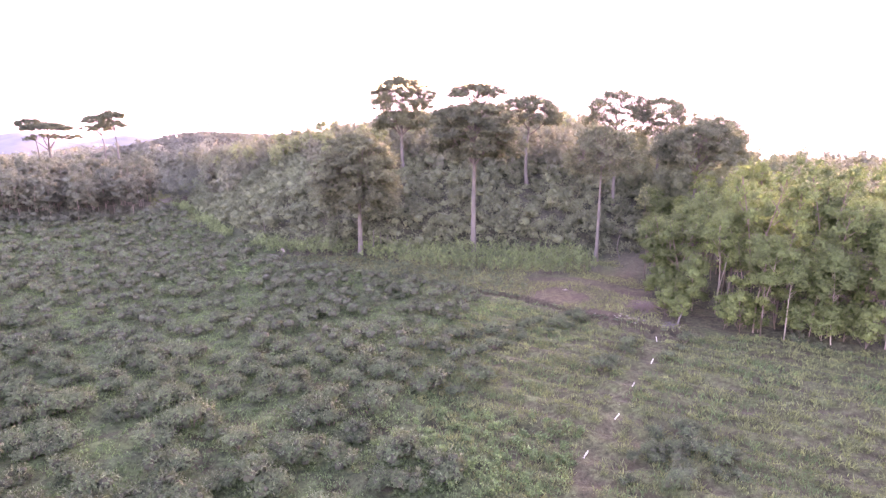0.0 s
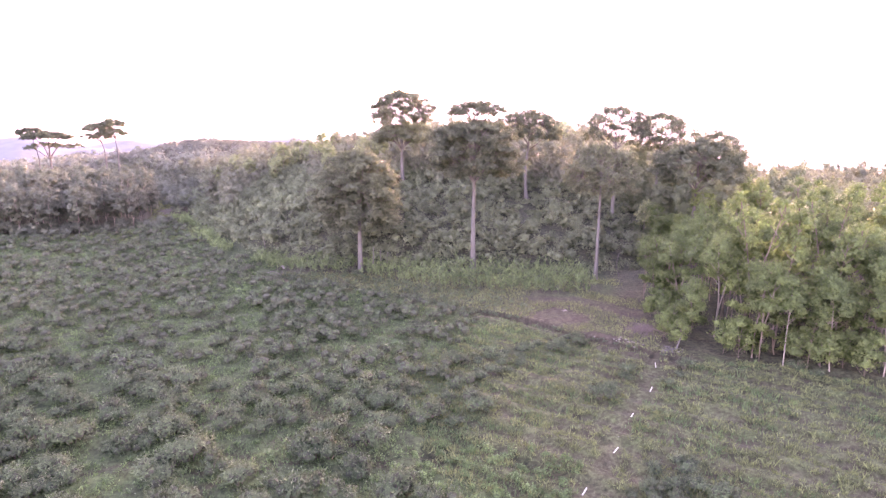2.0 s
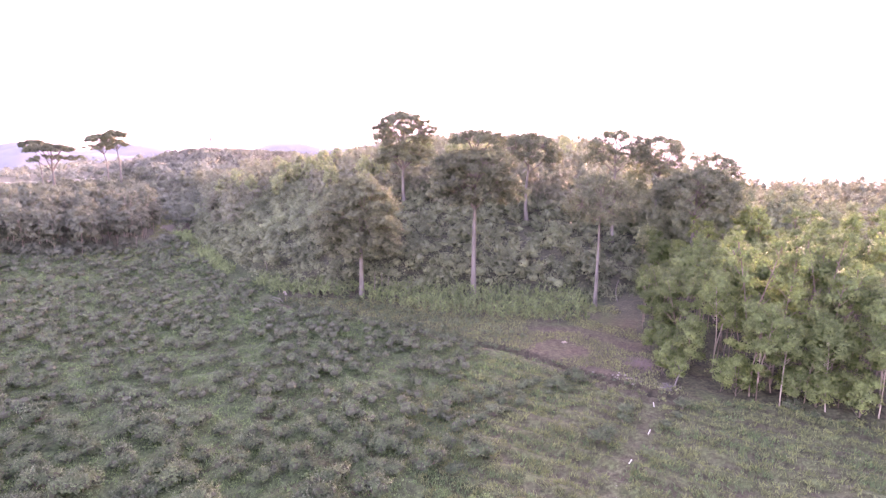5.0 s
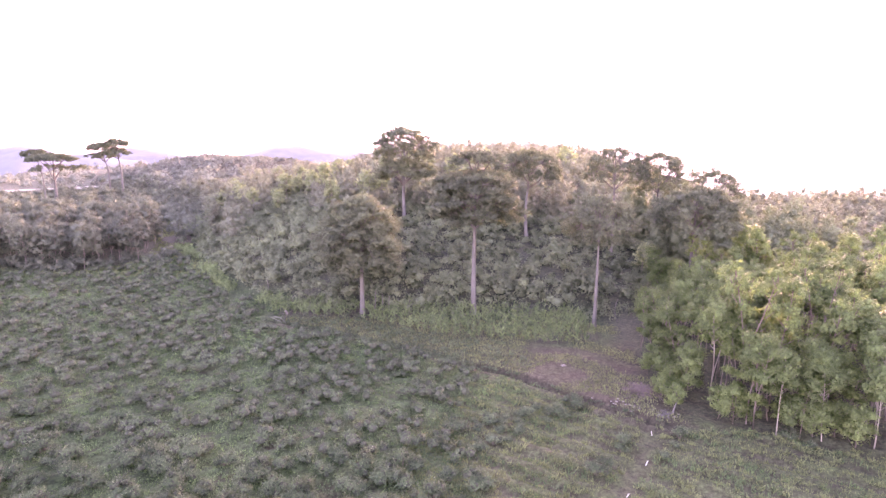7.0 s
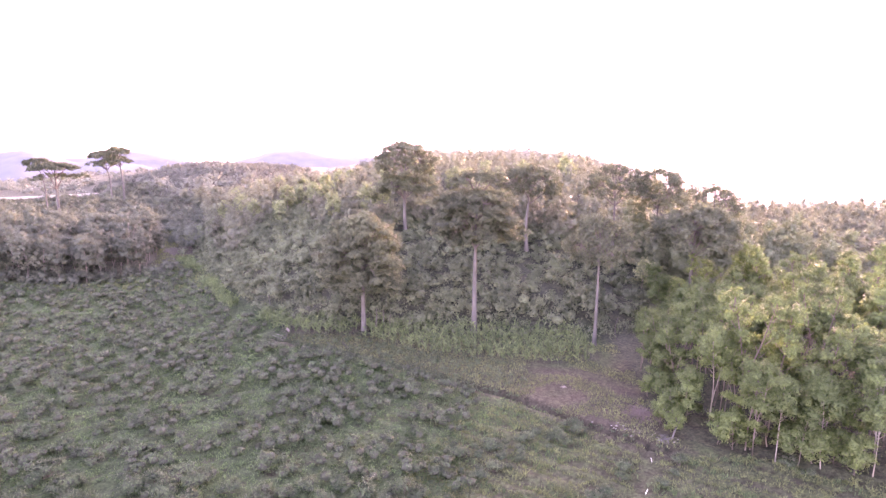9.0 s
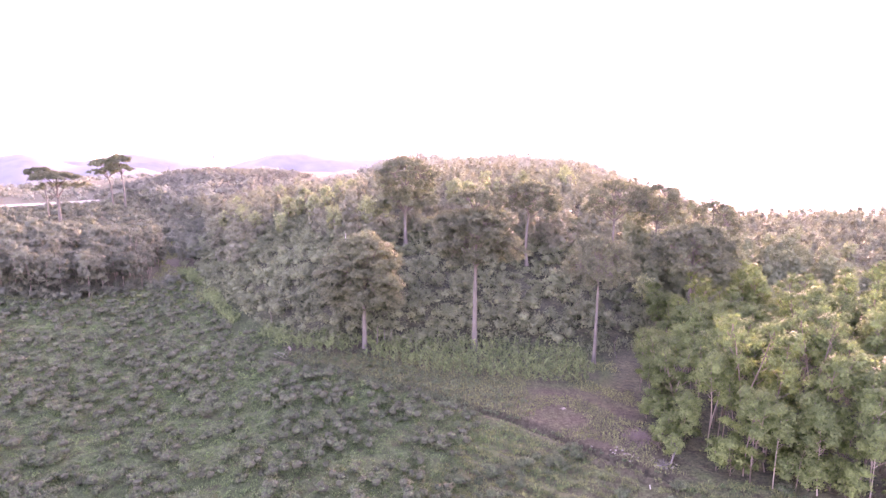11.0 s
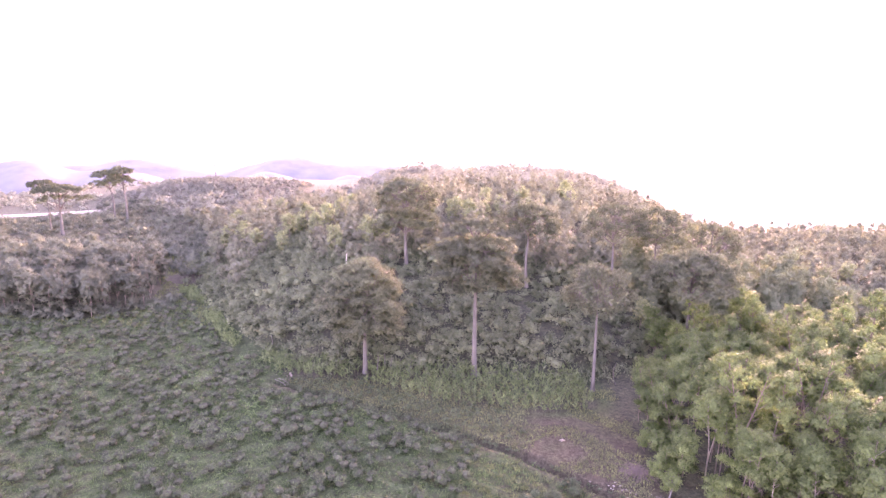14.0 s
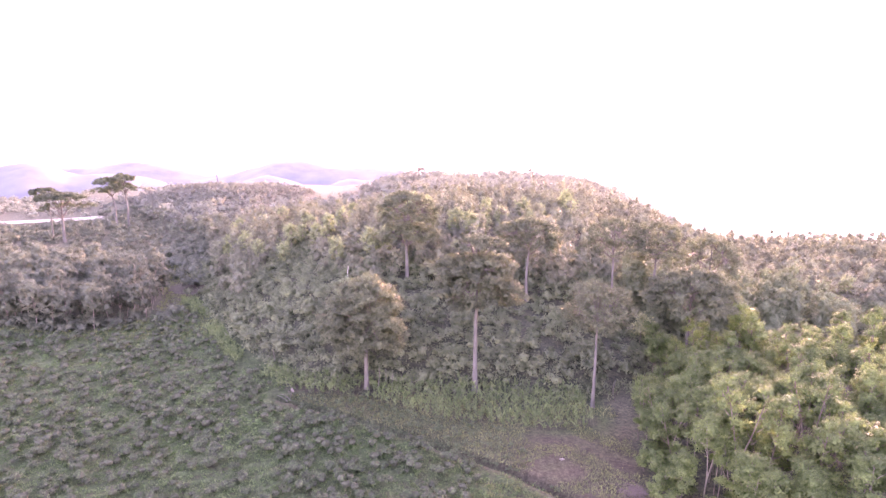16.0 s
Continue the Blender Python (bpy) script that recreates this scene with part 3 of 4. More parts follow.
# ---------------------------------------------------------------- the planted grove
def slim_tree(tall, spread, forks, leaf_count, leaf_size, leaf_mat, bark_mat, name, seed_lean=0.06, low_crown=0.36):
    """A slim tree: a pale stem, often forked, thin rising branches and a domed crown of fine-leaved puffs."""
    tree = new(name)
    wood, crown = Geo(), Geo()
    first = rng.uniform(0, 6.28)
    fork_at = rng.uniform(0.22, 0.4)
    for f_i in range(forks):
        a = first + f_i * 6.28 / forks + rng.normal() * 0.3
        drift = (0.13 if forks > 1 else seed_lean) * tall
        s = np.linspace(0, 1, 10)
        bend = np.maximum(s - fork_at, 0) / (1 - fork_at) if forks > 1 else s ** 1.3
        axis = np.stack([math.cos(a) * drift * bend + 0.07 * np.sin(s * 7 + first), math.sin(a) * drift * bend + 0.07 * np.sin(s * 6), s * tall * 0.9], -1)
        tube(wood, axis, 0.052 * tall / 8 * (1 - 0.8 * s) + 0.012, 6)
        n_m = 13 if forks == 1 else 8
        wide = spread * (1.0 if forks == 1 else 0.8)
        mid, half = tall * (1 + low_crown) / 2, tall * (1 - low_crown) / 2
        for m in range(n_m):
            up = -0.8 + 1.75 * (m + rng.uniform(0.15, 0.85)) / n_m
            b = m * 2.39996 + rng.normal() * 0.4
            out = wide * 0.74 * math.sqrt(max(0.04, 1 - up * up)) * rng.uniform(0.65, 1.15)
            h = mid + up * half * 0.84
            stem = np.array([np.interp(min(h, tall * 0.9), axis[:, 2], axis[:, q]) for q in range(3)])
            c = np.array([stem[0] + math.cos(b) * out, stem[1] + math.sin(b) * out, h])
            limb(wood, stem - np.array([0, 0, 0.5 + out * 0.6]), c, 0.026 * tall / 8, 0.01, 0, 4, 4)
            size = wide * rng.uniform(0.36, 0.6) * (1.1 if up > 0 else 0.9)
            clump(crown, c, (size, size, size * rng.uniform(0.7, 0.95)), leaf_count // (n_m * forks), leaf_size, leaf_size * 0.66, 0.2, 0.5, 0.62, True, hub=(stem[0], stem[1], mid - half * 0.2))
    part("trunk", wood.mesh("slim_trunk", bark_mat, True), tree, "slim pale trunk with thin branches")
    part("crown", crown.mesh("slim_crown", leaf_mat, True), tree)
    return tree


def scattered(x0, x1, y0, y1, gap, keep, seed):
    """Places about gap apart, jittered, for which keep(x, y) holds."""
    r = np.random.default_rng(seed)
    xs, ys = np.meshgrid(np.arange(x0, x1, gap), np.arange(y0, y1, gap))
    xs = (xs + (np.arange(xs.shape[0]) % 2)[:, None] * gap / 2 + r.uniform(-0.42, 0.42, xs.shape) * gap).ravel()
    ys = (ys + r.uniform(-0.42, 0.42, ys.shape) * gap).ravel()
    ok = keep(xs, ys)
    return xs[ok], ys[ok]


def plant_out(kinds, xs, ys, label, category, group, seed, low=0.85, high=1.15, scale=None):
    r = np.random.default_rng(seed)
    for q, (x, y) in enumerate(zip(xs, ys)):
        k_i = kinds[r.integers(len(kinds))]
        s = r.uniform(low, high) * (1 if scale is None else scale[q])
        m = Matrix.LocRotScale((x, y, on_ground(x, y) - 0.05), Euler((r.normal() * 0.04, r.normal() * 0.04, r.uniform(0, 6.28))), None)
        ob = copy_thing(k_i, m)
        ob.scale = (s, s, s * r.uniform(0.92, 1.08))
        tagged(ob, label, category, group)


def retire(kinds):
    for k_i in kinds:
        for o in (*k_i.children_recursive, k_i):
            bpy.data.objects.remove(o)


def in_grove(x, y):
    front = np.interp(x, GROVE_EDGE_X, GROVE_EDGE_Y)
    left = np.interp(y, [45, 52, 67, 85], [18.6, 18, 20.8, 28])
    return (y > front + 0.4) & (x > left) & (y < 86 - 0.12 * (x - 30)) & (x < 0.8 * y + 8)


kinds = [slim_tree(8.4 + 0.6 * i, 1.45 + 0.13 * (i % 3), 1 + (i % 3 == 1), 1100, 0.36, GROVE, GROVE_BARK, "grove_tree", 0.06, 0.42 + 0.06 * (i % 3)) for i in range(8)]
front_kinds = [slim_tree(6.8 + 0.9 * i, 1.7, 1 + (i == 2), 3000, 0.24, GROVE, GROVE_BARK, "grove_tree", 0.08, (0.06, 0.26, 0.12, 0.36)[i]) for i in range(4)]


STEMS = ((34.6, 46.6, 0, 20), (23.6, 53.0, 0, 160), (26.4, 46.3, 1, 30), (29.6, 45.4, 1, 75), (33.0, 44.2, 1, 200))


def clear_of_stems(x, y, wide=1.1, deep=4.0):
    """False in front of the bare stems that stand free at the grove's edge."""
    free = np.ones(np.shape(x), bool)
    for sx, sy, _, _ in STEMS:
        free &= ~((np.abs(x - sx * y / sy) < wide) & (y > sy - deep) & (y < sy + 1.0))
    return free


def at_edge(x, y):
    return (y < np.interp(x, GROVE_EDGE_X, GROVE_EDGE_Y) + 5) | (x < np.interp(y, [45, 52, 67, 85], [18.6, 18, 20.8, 28]) + 4)


xs, ys = scattered(17, 80, 30, 90, 2.65, lambda x, y: in_grove(x, y) & ~at_edge(x, y) & clear_of_stems(x, y), 11)
plant_out(kinds, xs, ys, "slim pale-trunked tree with airy green crown in a grove", "tree", "planted grove", 12, 0.62, 1.1)
retire(kinds)
xs, ys = scattered(17, 80, 30, 90, 2.7, lambda x, y: in_grove(x, y) & at_edge(x, y) & clear_of_stems(x, y), 17)
plant_out(front_kinds, xs, ys, "leafy tree at the grove's edge, green almost to the ground", "tree", "planted grove", 18, 0.6, 1.12)
retire(front_kinds)
low_kinds = [slim_tree(3.2, 1.4, 2, 1200, 0.24, GROVE, GROVE_BARK, "grove_bush", 0.06, 0.08) for i in range(3)]
xs, ys = scattered(18, 60, 30, 62, 1.75, lambda x, y: in_grove(x, y) & clear_of_stems(x, y, 0.6, 3.0) & ((y < np.interp(x, GROVE_EDGE_X, GROVE_EDGE_Y) + 3.6) | (x < np.interp(y, [45, 52, 67, 85], [18.6, 18, 20.8, 28]) + 2.5)), 13)
plant_out(low_kinds, xs, ys, "leafy young tree filling the grove's edge", "young tree", "grove edge saplings", 14, 0.7, 1.2)
retire(low_kinds)


# taller trees whose bare pale stems show at the grove's edge
stem_kinds = [slim_tree(10.2, 2.4, 2, 3600, 0.24, GROVE, PALE_BARK, "grove_tree", 0.07, 0.52), slim_tree(7.4, 1.5, 1, 1900, 0.24, GROVE, PALE_BARK, "grove_tree", 0.1, 0.5)]
for x, y, k_i, turn in STEMS:
    thing = copy_thing(stem_kinds[k_i], pose(x, y, on_ground(x, y) - 0.05, 0, 0, turn))
    tagged(thing, "taller tree with bare pale stem at the grove's edge", "tree", "planted grove")
retire(stem_kinds)


def in_left_grove(x, y):
    front = np.interp(x, [-120, -100, -82, -71, -62], [106, 103, 101, 99.5, 108])
    return (y > front) & (y < front + 34) & (x < np.interp(y, [95, 106, 125, 140], [-66, -62, -68, -78])) & (x > -0.82 * y - 12)


left_kinds = [slim_tree(8.2 + 0.5 * i, 1.8, 1 + (i == 1), 560, 0.55, EDGE, PALE_BARK, "edge_tree", 0.06, 0.16) for i in range(4)]
xs, ys = scattered(-125, -50, 98, 142, 3.4, in_left_grove, 15)
plant_out(left_kinds, xs, ys, "slim tree in a dim wood beside the field", "tree", "wood beside the field", 16, 0.85, 1.2)
retire(left_kinds)


# ---------------------------------------------------------------- scrub and woods on the hills
def mass_of(name, xs, ys, sizes, leaves_each, leaf, mat, label, tallness=1.0, lumps=3, kind="stuff", upright=False, core=0.58):
    """Many shrubs or tree crowns as one mass: rounded domes, or upright crowns that narrow towards the top."""
    geo = Geo()
    for x, y, s in zip(xs, ys, sizes):
        z = on_ground(x, y)
        t = tallness * rng.uniform(0.65, 1.35)
        for q in range(lumps):
            if upright:
                f = q / max(lumps - 1, 1)
                o, h, b = rng.normal(size=2) * s * 0.25 * (1 - 0.5 * f), s * t * (0.3 + 0.75 * f), s * (0.85 - 0.4 * f) * rng.uniform(0.85, 1.15)
                tall = b * 1.25
            else:
                o, h, b = rng.normal(size=2) * s * 0.6, s * t * rng.uniform(0.2, 0.85), s * rng.uniform(0.35, 0.9)
                tall = b * rng.uniform(0.6, 1.0)
            clump(geo, (x + o[0], y + o[1], z + h), (b, b, tall), leaves_each // lumps, leaf, leaf * 0.62, 0.12, 0.6, core, True)
    ob = new(name, geo.mesh(name, mat, core > 0))
    return tagged(ob, label, name.replace("_", " "), kind=kind)


def before_trunk(x, y):
    """True just downhill of the tall trunks on the slope, where the growth is low."""
    hit = np.zeros(np.shape(x), bool)
    for tx, ty in ((-11.5, 109.2), (10.6, 101.2), (24.2, 96.8)):
        hit |= (np.abs(x - tx * y / ty) < 2.6) & (y > ty - 11) & (y < ty + 1)
    return hit


def in_view(x, y, margin=10):
    y = np.maximum(y, 14)
    return (x < 0.74 * y + margin) & (x > -0.82 * y - margin)


xs, ys = scattered(-75, 120, 76, 150, 2.3, lambda x, y: (behind_edge(x, y) > 0.5) & (behind_edge(x, y) < np.where((x < -30) | (x > 60), 28, 44)) & (x > -72) & in_view(x, y) & ~in_grove(x, y), 21)
mass_of("hillside_scrub", xs, ys, rng.uniform(1.0, 2.1, len(xs)) * np.where(before_trunk(xs, ys), 0.5, 1.0), 156, 0.47, JUNGLE, "dense tangled dark green scrub covering the hill's foot", 1.25, 4, core=0.48)
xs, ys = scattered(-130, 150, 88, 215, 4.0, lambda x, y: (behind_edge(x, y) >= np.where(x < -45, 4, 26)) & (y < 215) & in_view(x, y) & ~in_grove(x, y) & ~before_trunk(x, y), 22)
mass_of("hill_woods", xs, ys, rng.uniform(1.4, 2.7, len(xs)), 99, 0.85, HILL_WOODS_HAZED, "mixed green woods climbing the hill", 1.9, 3, upright=True, core=0.55)
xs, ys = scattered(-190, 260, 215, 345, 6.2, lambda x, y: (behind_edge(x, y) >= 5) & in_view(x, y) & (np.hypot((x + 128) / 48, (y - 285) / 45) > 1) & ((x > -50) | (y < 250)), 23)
mass_of("far_woods", xs, ys, rng.uniform(2.2, 3.8, len(xs)), 57, 1.4, WOODS_HAZED, "woods on the far crest, leaf colour paled for haze", 1.3, 3, core=0.4)
xs, ys = scattered(-190, -55, 128, 260, 4.6, lambda x, y: (behind_edge(x, y) < 8) & (y > 138 + 0.1 * x) & in_view(x, y) & (np.hypot(x + 175, y - 240) > 22) & (np.hypot(x + 130, y - 180) > 5), 24)
mass_of("valley_scrub", xs, ys, rng.uniform(1.4, 2.8, len(xs)) * np.where(np.hypot(xs + 130, ys - 178) < 16, 0.45, 1.0), 60, 0.9, EDGE, "scattered scrub and low trees in the valley", 1.2, core=0.55)
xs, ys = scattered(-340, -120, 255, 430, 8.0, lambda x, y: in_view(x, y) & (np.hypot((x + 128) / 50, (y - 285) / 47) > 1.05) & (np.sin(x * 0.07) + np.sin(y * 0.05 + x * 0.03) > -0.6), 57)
mass_of("far_valley_scrub", xs, ys, rng.uniform(1.6, 3.4, len(xs)), 36, 1.3, WOODS_HAZED, "scrub over the far valley, leaf colour paled for haze", 1.0, 2, core=0.5)
xs, ys = scattered(30, 64, 88, 114, 3.6, lambda x, y: (behind_edge(x, y) > 3) & ~in_grove(x, y) & (y > 92 + 0.1 * x), 26)
mass_of("crest_woods", xs, ys, rng.uniform(2.4, 3.6, len(xs)), 400, 0.65, JUNGLE, "tall mixed woods behind the grove", 2.3, 5, upright=True, core=0.55)
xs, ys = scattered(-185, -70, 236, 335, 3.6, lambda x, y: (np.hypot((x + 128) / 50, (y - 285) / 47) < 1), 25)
mass_of("grassy_knoll_scrub", xs, ys, rng.uniform(0.5, 1.5, len(xs)), 36, 0.95, WOODS_HAZED, "low scrub over a rounded knoll, leaf colour paled for haze", 0.8, 2, core=0.5)

# single pale young trees that stand out on the slope
pale_kinds = [slim_tree(6.5 + 0.6 * i, 1.5, 1, 700, 0.5, PALE_LEAF, PALE_BARK, "pale_sapling", 0.04, 0.2) for i in range(2)]
r_p = np.random.default_rng(83)
PALE_SPOTS = [(-26.8, 117, 1.1), (-41, 126, 0.95), (-20, 119, 1.2), (-17.5, 121, 1.15), (0.5, 128, 1.2), (3.5, 131, 1.1), (75.6, 117.7, 1.0), (28, 92, 0.9), (-3, 135, 1.2), (-9, 140, 1.2), (-48, 131, 1.0), (-55, 140, 1.0), (-33, 136, 1.1), (-62, 146, 0.9), (-15, 150, 1.1), (8, 142, 1.1), (62, 112, 0.9)]
PALE_SPOTS += [(r_p.uniform(-0.42, 0.2) * q, q, r_p.uniform(0.85, 1.25)) for q in r_p.uniform(128, 188, 26)]
for x, y, big in PALE_SPOTS:
    thing = copy_thing(pale_kinds[int(abs(x * 7)) % 2], pose(x, y, on_ground(x, y) - 0.1, 0, 0, x * 40))
    thing.scale = (big, big, big)
    tagged(thing, "pale yellow-green young tree standing out from the woods", "young tree", "pale young trees")
retire(pale_kinds)


# ---------------------------------------------------------------- the field
def in_field(x, y):
    line = np.interp(y, [0, 20, 33, 45, 60, 70], [6, 1, -3, -3, 4, 0])
    wood = np.interp(x, [-120, -100, -82, -71, -62, -58], [104, 101, 99, 97.5, 106, 140])
    line = line + 2.5 * np.sin(y * 0.55) * np.sin(y * 0.21 + 1) + 1.5 * np.sin(y * 1.7 + x)
    return (x < line + 2.0) & ((beyond_ditch(x, y) < -1.2) | (x < -26)) & (behind_edge(x, y) < -3.0) & (y < wood - 1.0) & in_view(x, y, 6) & (np.hypot(x + 25, y - 73.4) > 2.6)


def patchy(x, y, a, b, cut):
    return np.sin(x * a + 1.7 * np.sin(y * b)) * np.sin(y * a * 1.2 + 1.3 * np.sin(x * b * 1.4)) > cut


def field_rows(x0, x1, y0, y1, along, across, turn, seed):
    r = np.random.default_rng(seed)
    u, w = np.meshgrid(np.arange(-190, 190, along), np.arange(-190.3, 190, across))
    w = (w + r.normal(size=w.shape) * across * 0.12 + 0.3 * np.sin(u * 0.3 + w)).ravel()
    u = (u + r.uniform(-0.5, 0.5, u.shape) * along).ravel()
    c, q = math.cos(turn), math.sin(turn)
    x, y = u * c - w * q, u * q + w * c
    # shrubs stand in clumps of two or three along a row, with weedy gaps between
    phase = (np.round(w / across) * 2.1) % 6.28
    grouped = np.sin(u * 6.28 / 3.5 + phase + 0.8 * np.sin(u * 0.9 + phase)) + r.normal(size=len(u)) * 0.3 > -0.5
    ok = (x > x0) & (x < x1) & (y > y0) & (y < y1) & in_field(x, y) & grouped & (r.random(len(x)) < np.where(patchy(x, y, 0.21, 0.17, 0.35), 0.55, 0.97))
    return x[ok], y[ok]


def field_shrub():
    """A low many-stemmed shrub with narrow drooping leaves."""
    shrub = new("field_shrub")
    wood, crown, shoots = Geo(), Geo(), Geo()
    for _ in range(7):
        a, reach = rng.uniform(0, 6.28), rng.uniform(0.2, 0.7)
        tip = np.array([math.cos(a) * reach, math.sin(a) * reach, rng.uniform(0.4, 0.85)])
        limb(wood, (tip[0] * 0.12, tip[1] * 0.12, -0.05), tip, 0.018, 0.006, 0, 4, 4)
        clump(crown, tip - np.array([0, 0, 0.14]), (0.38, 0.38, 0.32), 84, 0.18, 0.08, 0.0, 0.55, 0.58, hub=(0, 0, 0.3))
        at = tip + rng.normal(size=(18, 3)) * (0.22, 0.22, 0.08) + (0, 0, 0.05)
        leaves(shoots, at, at * (0.9, 0.9, 0) + rng.normal(size=(18, 3)) * 0.5 + (0, 0, 0.7), 0.15, 0.03, at * (1, 1, 0) + (0, 0, 0.7))
    tagged(part("new_growth", shoots.mesh("shrub_shoots", SHOOT), shrub, "narrow pale upright shoots"), kind="stuff")
    part("stem", wood.mesh("shrub_stem", DARK_BARK), shrub, "thin dark forked stem")
    part("crown", crown.mesh("shrub_crown", SHRUB), shrub)
    return shrub


ax, ay = field_rows(-115, 12, -8, 135, 1.05, ROW_GAP, ROW_TURN, 31)
bx, by = field_rows(-115, 12, -8, 135, 1.05, ROW_GAP, HEDGE_TURN, 33)
side_a, side_b = ditch_side(ax, ay), ~ditch_side(bx, by)
fx, fy = np.concatenate([ax[side_a], bx[side_b]]), np.concatenate([ay[side_a], by[side_b]])
near = (fy < 41) & (fy > 20) & (np.hypot(fx, fy - 20) < 40)
shrubs = [field_shrub() for _ in range(7)]
plant_out(shrubs, fx[near], fy[near], "low grey-green shrub with narrow leaves in the field", "shrub", "field shrubs", 32, 0.9, 1.55)
dry_keep = lambda x, y: (in_dry_field(x, y) > 0.25) & (beyond_ditch(x, y) < -0.9) & ((x < 18.5) | (y < np.interp(x, GROVE_EDGE_X, GROVE_EDGE_Y) + 0.5)) & in_view(x, y, 4) & (seg_distance(x, y, TRAIL) > 0.7)
xs, ys = scattered(-8, 48, 17, 56, 1.5, lambda x, y: dry_keep(x, y) & (patchy(x, y, 0.23, 0.19, 0.62) | (np.hypot(x - 11.0, (y - 27.5) * 1.6) < 4) | (np.hypot(x - 1, y - 45) < 3)) & (seg_distance(x, y, TRAIL) > 1.3), 45)
plant_out(shrubs, xs, ys, "low grey-green shrub standing in dry fallow grass", "shrub", "fallow shrubs", 46, 0.5, 1.15)
retire(shrubs)
geo, shoots = Geo(), Geo()
for x, y in zip(fx[~near], fy[~near]):
    s = rng.uniform(0.85, 1.5) * (1.05 if y < 58 else 1.2)
    z = on_ground(x, y)
    n = 150 if y < 62 else 84
    for _ in range(3 if y < 62 else 2):
        o = rng.normal(size=2) * 0.38 * s
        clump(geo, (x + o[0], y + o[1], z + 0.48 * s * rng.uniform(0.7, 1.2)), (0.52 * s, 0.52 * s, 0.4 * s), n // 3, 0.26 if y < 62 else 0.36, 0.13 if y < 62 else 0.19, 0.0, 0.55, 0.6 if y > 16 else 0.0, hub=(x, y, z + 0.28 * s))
    if y < 75:
        at = np.array([x, y, z + 0.72 * s]) + rng.normal(size=(16, 3)) * np.array([0.5, 0.5, 0.14]) * s
        leaves(shoots, at, rng.normal(size=(16, 3)) * 0.5 + (0, 0, 0.7), 0.2, 0.042, rng.normal(size=(16, 3)) * 0.4 + (0, 0, 0.7))
rows = new("field_shrub_rows", geo.mesh("field_shrub_rows", SHRUB))
tagged(part("new_growth", shoots.mesh("row_shoots", SHOOT), rows, "narrow pale upright shoots"), kind="stuff")
tagged(rows, "rows of low grey-green shrubs across the field", "shrub rows", kind="stuff")


def crop_keep(x, y):
    return (y > np.interp(x, [-26, -12, -4, 8, 17], [77, 74, 69.5, 66.5, 68.5])) & (behind_edge(x, y) < 1.0) & (x > -27) & (x < 16) & (np.hypot(x + 14.5, y - 76) > 1.6)


def tufts(name, xs, ys, blades, tall, wide, mat, label, category, spread=0.12):
    geo = Geo()
    n = len(xs)
    z = height(xs, ys)
    at = np.repeat(np.stack([xs, ys, z], -1), blades, 0) + np.column_stack([rng.normal(size=(n * blades, 2)) * spread, np.full(n * blades, -0.03)])
    way = np.column_stack([rng.normal(size=(n * blades, 2)) * 0.55, np.ones(n * blades)])
    leaves(geo, at, way, np.repeat(tall * rng.uniform(0.6, 1.4, n), blades), wide, np.column_stack([rng.normal(size=(n * blades, 2)) * 0.5, np.ones(n * blades)]))
    return tagged(new(name, geo.mesh(name, mat)), label, category, kind="stuff")


xs, ys = scattered(-60, 12, -8, 66, 0.5, lambda x, y: in_field(x, y) & patchy(x, y, 0.31, 0.23, -0.6), 41)
tufts("field_weeds", xs, ys, 8, 0.24, 0.06, WEED, "low bright green weeds between the shrubs", "weeds", 0.2)
xs, ys = scattered(-95, -40, 82, 160, 0.95, lambda x, y: (behind_edge(x, y) < 0.5) & ~in_left_grove(x, y) & (y > 96) & (x < -44) & (np.hypot(x + 64, y - 134) > 7), 46)
tufts("valley_weeds", xs, ys, 8, 0.5, 0.13, STRAW, "green weeds where the field runs out into the valley", "weeds", 0.3)
xs, ys = scattered(-6, 50, -8, 62, 0.46, lambda x, y: dry_keep(x, y) & patchy(x, y, 0.9, 0.7, -0.35) & (furrow(x, y) > -0.5), 42)
tufts("dry_grass", xs, ys, 12, 0.28, 0.044, STRAW, "dry yellow-green grass tufts over the fallow", "grass", 0.1)
xs, ys = scattered(-6, 50, -8, 62, 0.75, lambda x, y: dry_keep(x, y) & (patchy(x, y, 0.42, 0.3, 0.0) | (in_dry_field(x, y) < 0.75) | (np.hypot(x - 15.5, y - 41) < 1.6) | (np.hypot(x - 3.5, y - 27.5) < 3)), 43)
tufts("fallow_weeds", xs, ys, 16, 0.36, 0.055, WEED, "green weed patches over the fallow", "weeds", 0.22)
xs, ys = scattered(-24, 22, 46, 76, 0.45, lambda x, y: (beyond_ditch(x, y) > 0.6) & (x > -25) & (x < 19.5) & (behind_edge(x, y) < 0) & patchy(x, y, 0.35, 0.3, np.where(x > 4, -0.25, -0.95)), 44)
tufts("clearing_grass", xs, ys, 9, 0.3, 0.05, STRAW, "thin dry grass over the brown clearing", "grass", 0.25)
xs, ys = scattered(-8, 50, -8, 60, 0.72, lambda x, y: dry_keep(x, y) & (np.sin(x * 2.1 + y * 1.3) + np.sin(y * 1.6 - x) + 1.6 * furrow(x, y) > -0.5), 47)
tufts("fallow_tufts", xs, ys, 26, 0.36, 0.058, STRAW, "rough dry grass clumps in rows over the fallow", "grass", 0.2)
xs, ys = scattered(-60, 12, -8, 70, 1.1, lambda x, y: in_field(x, y), 48)
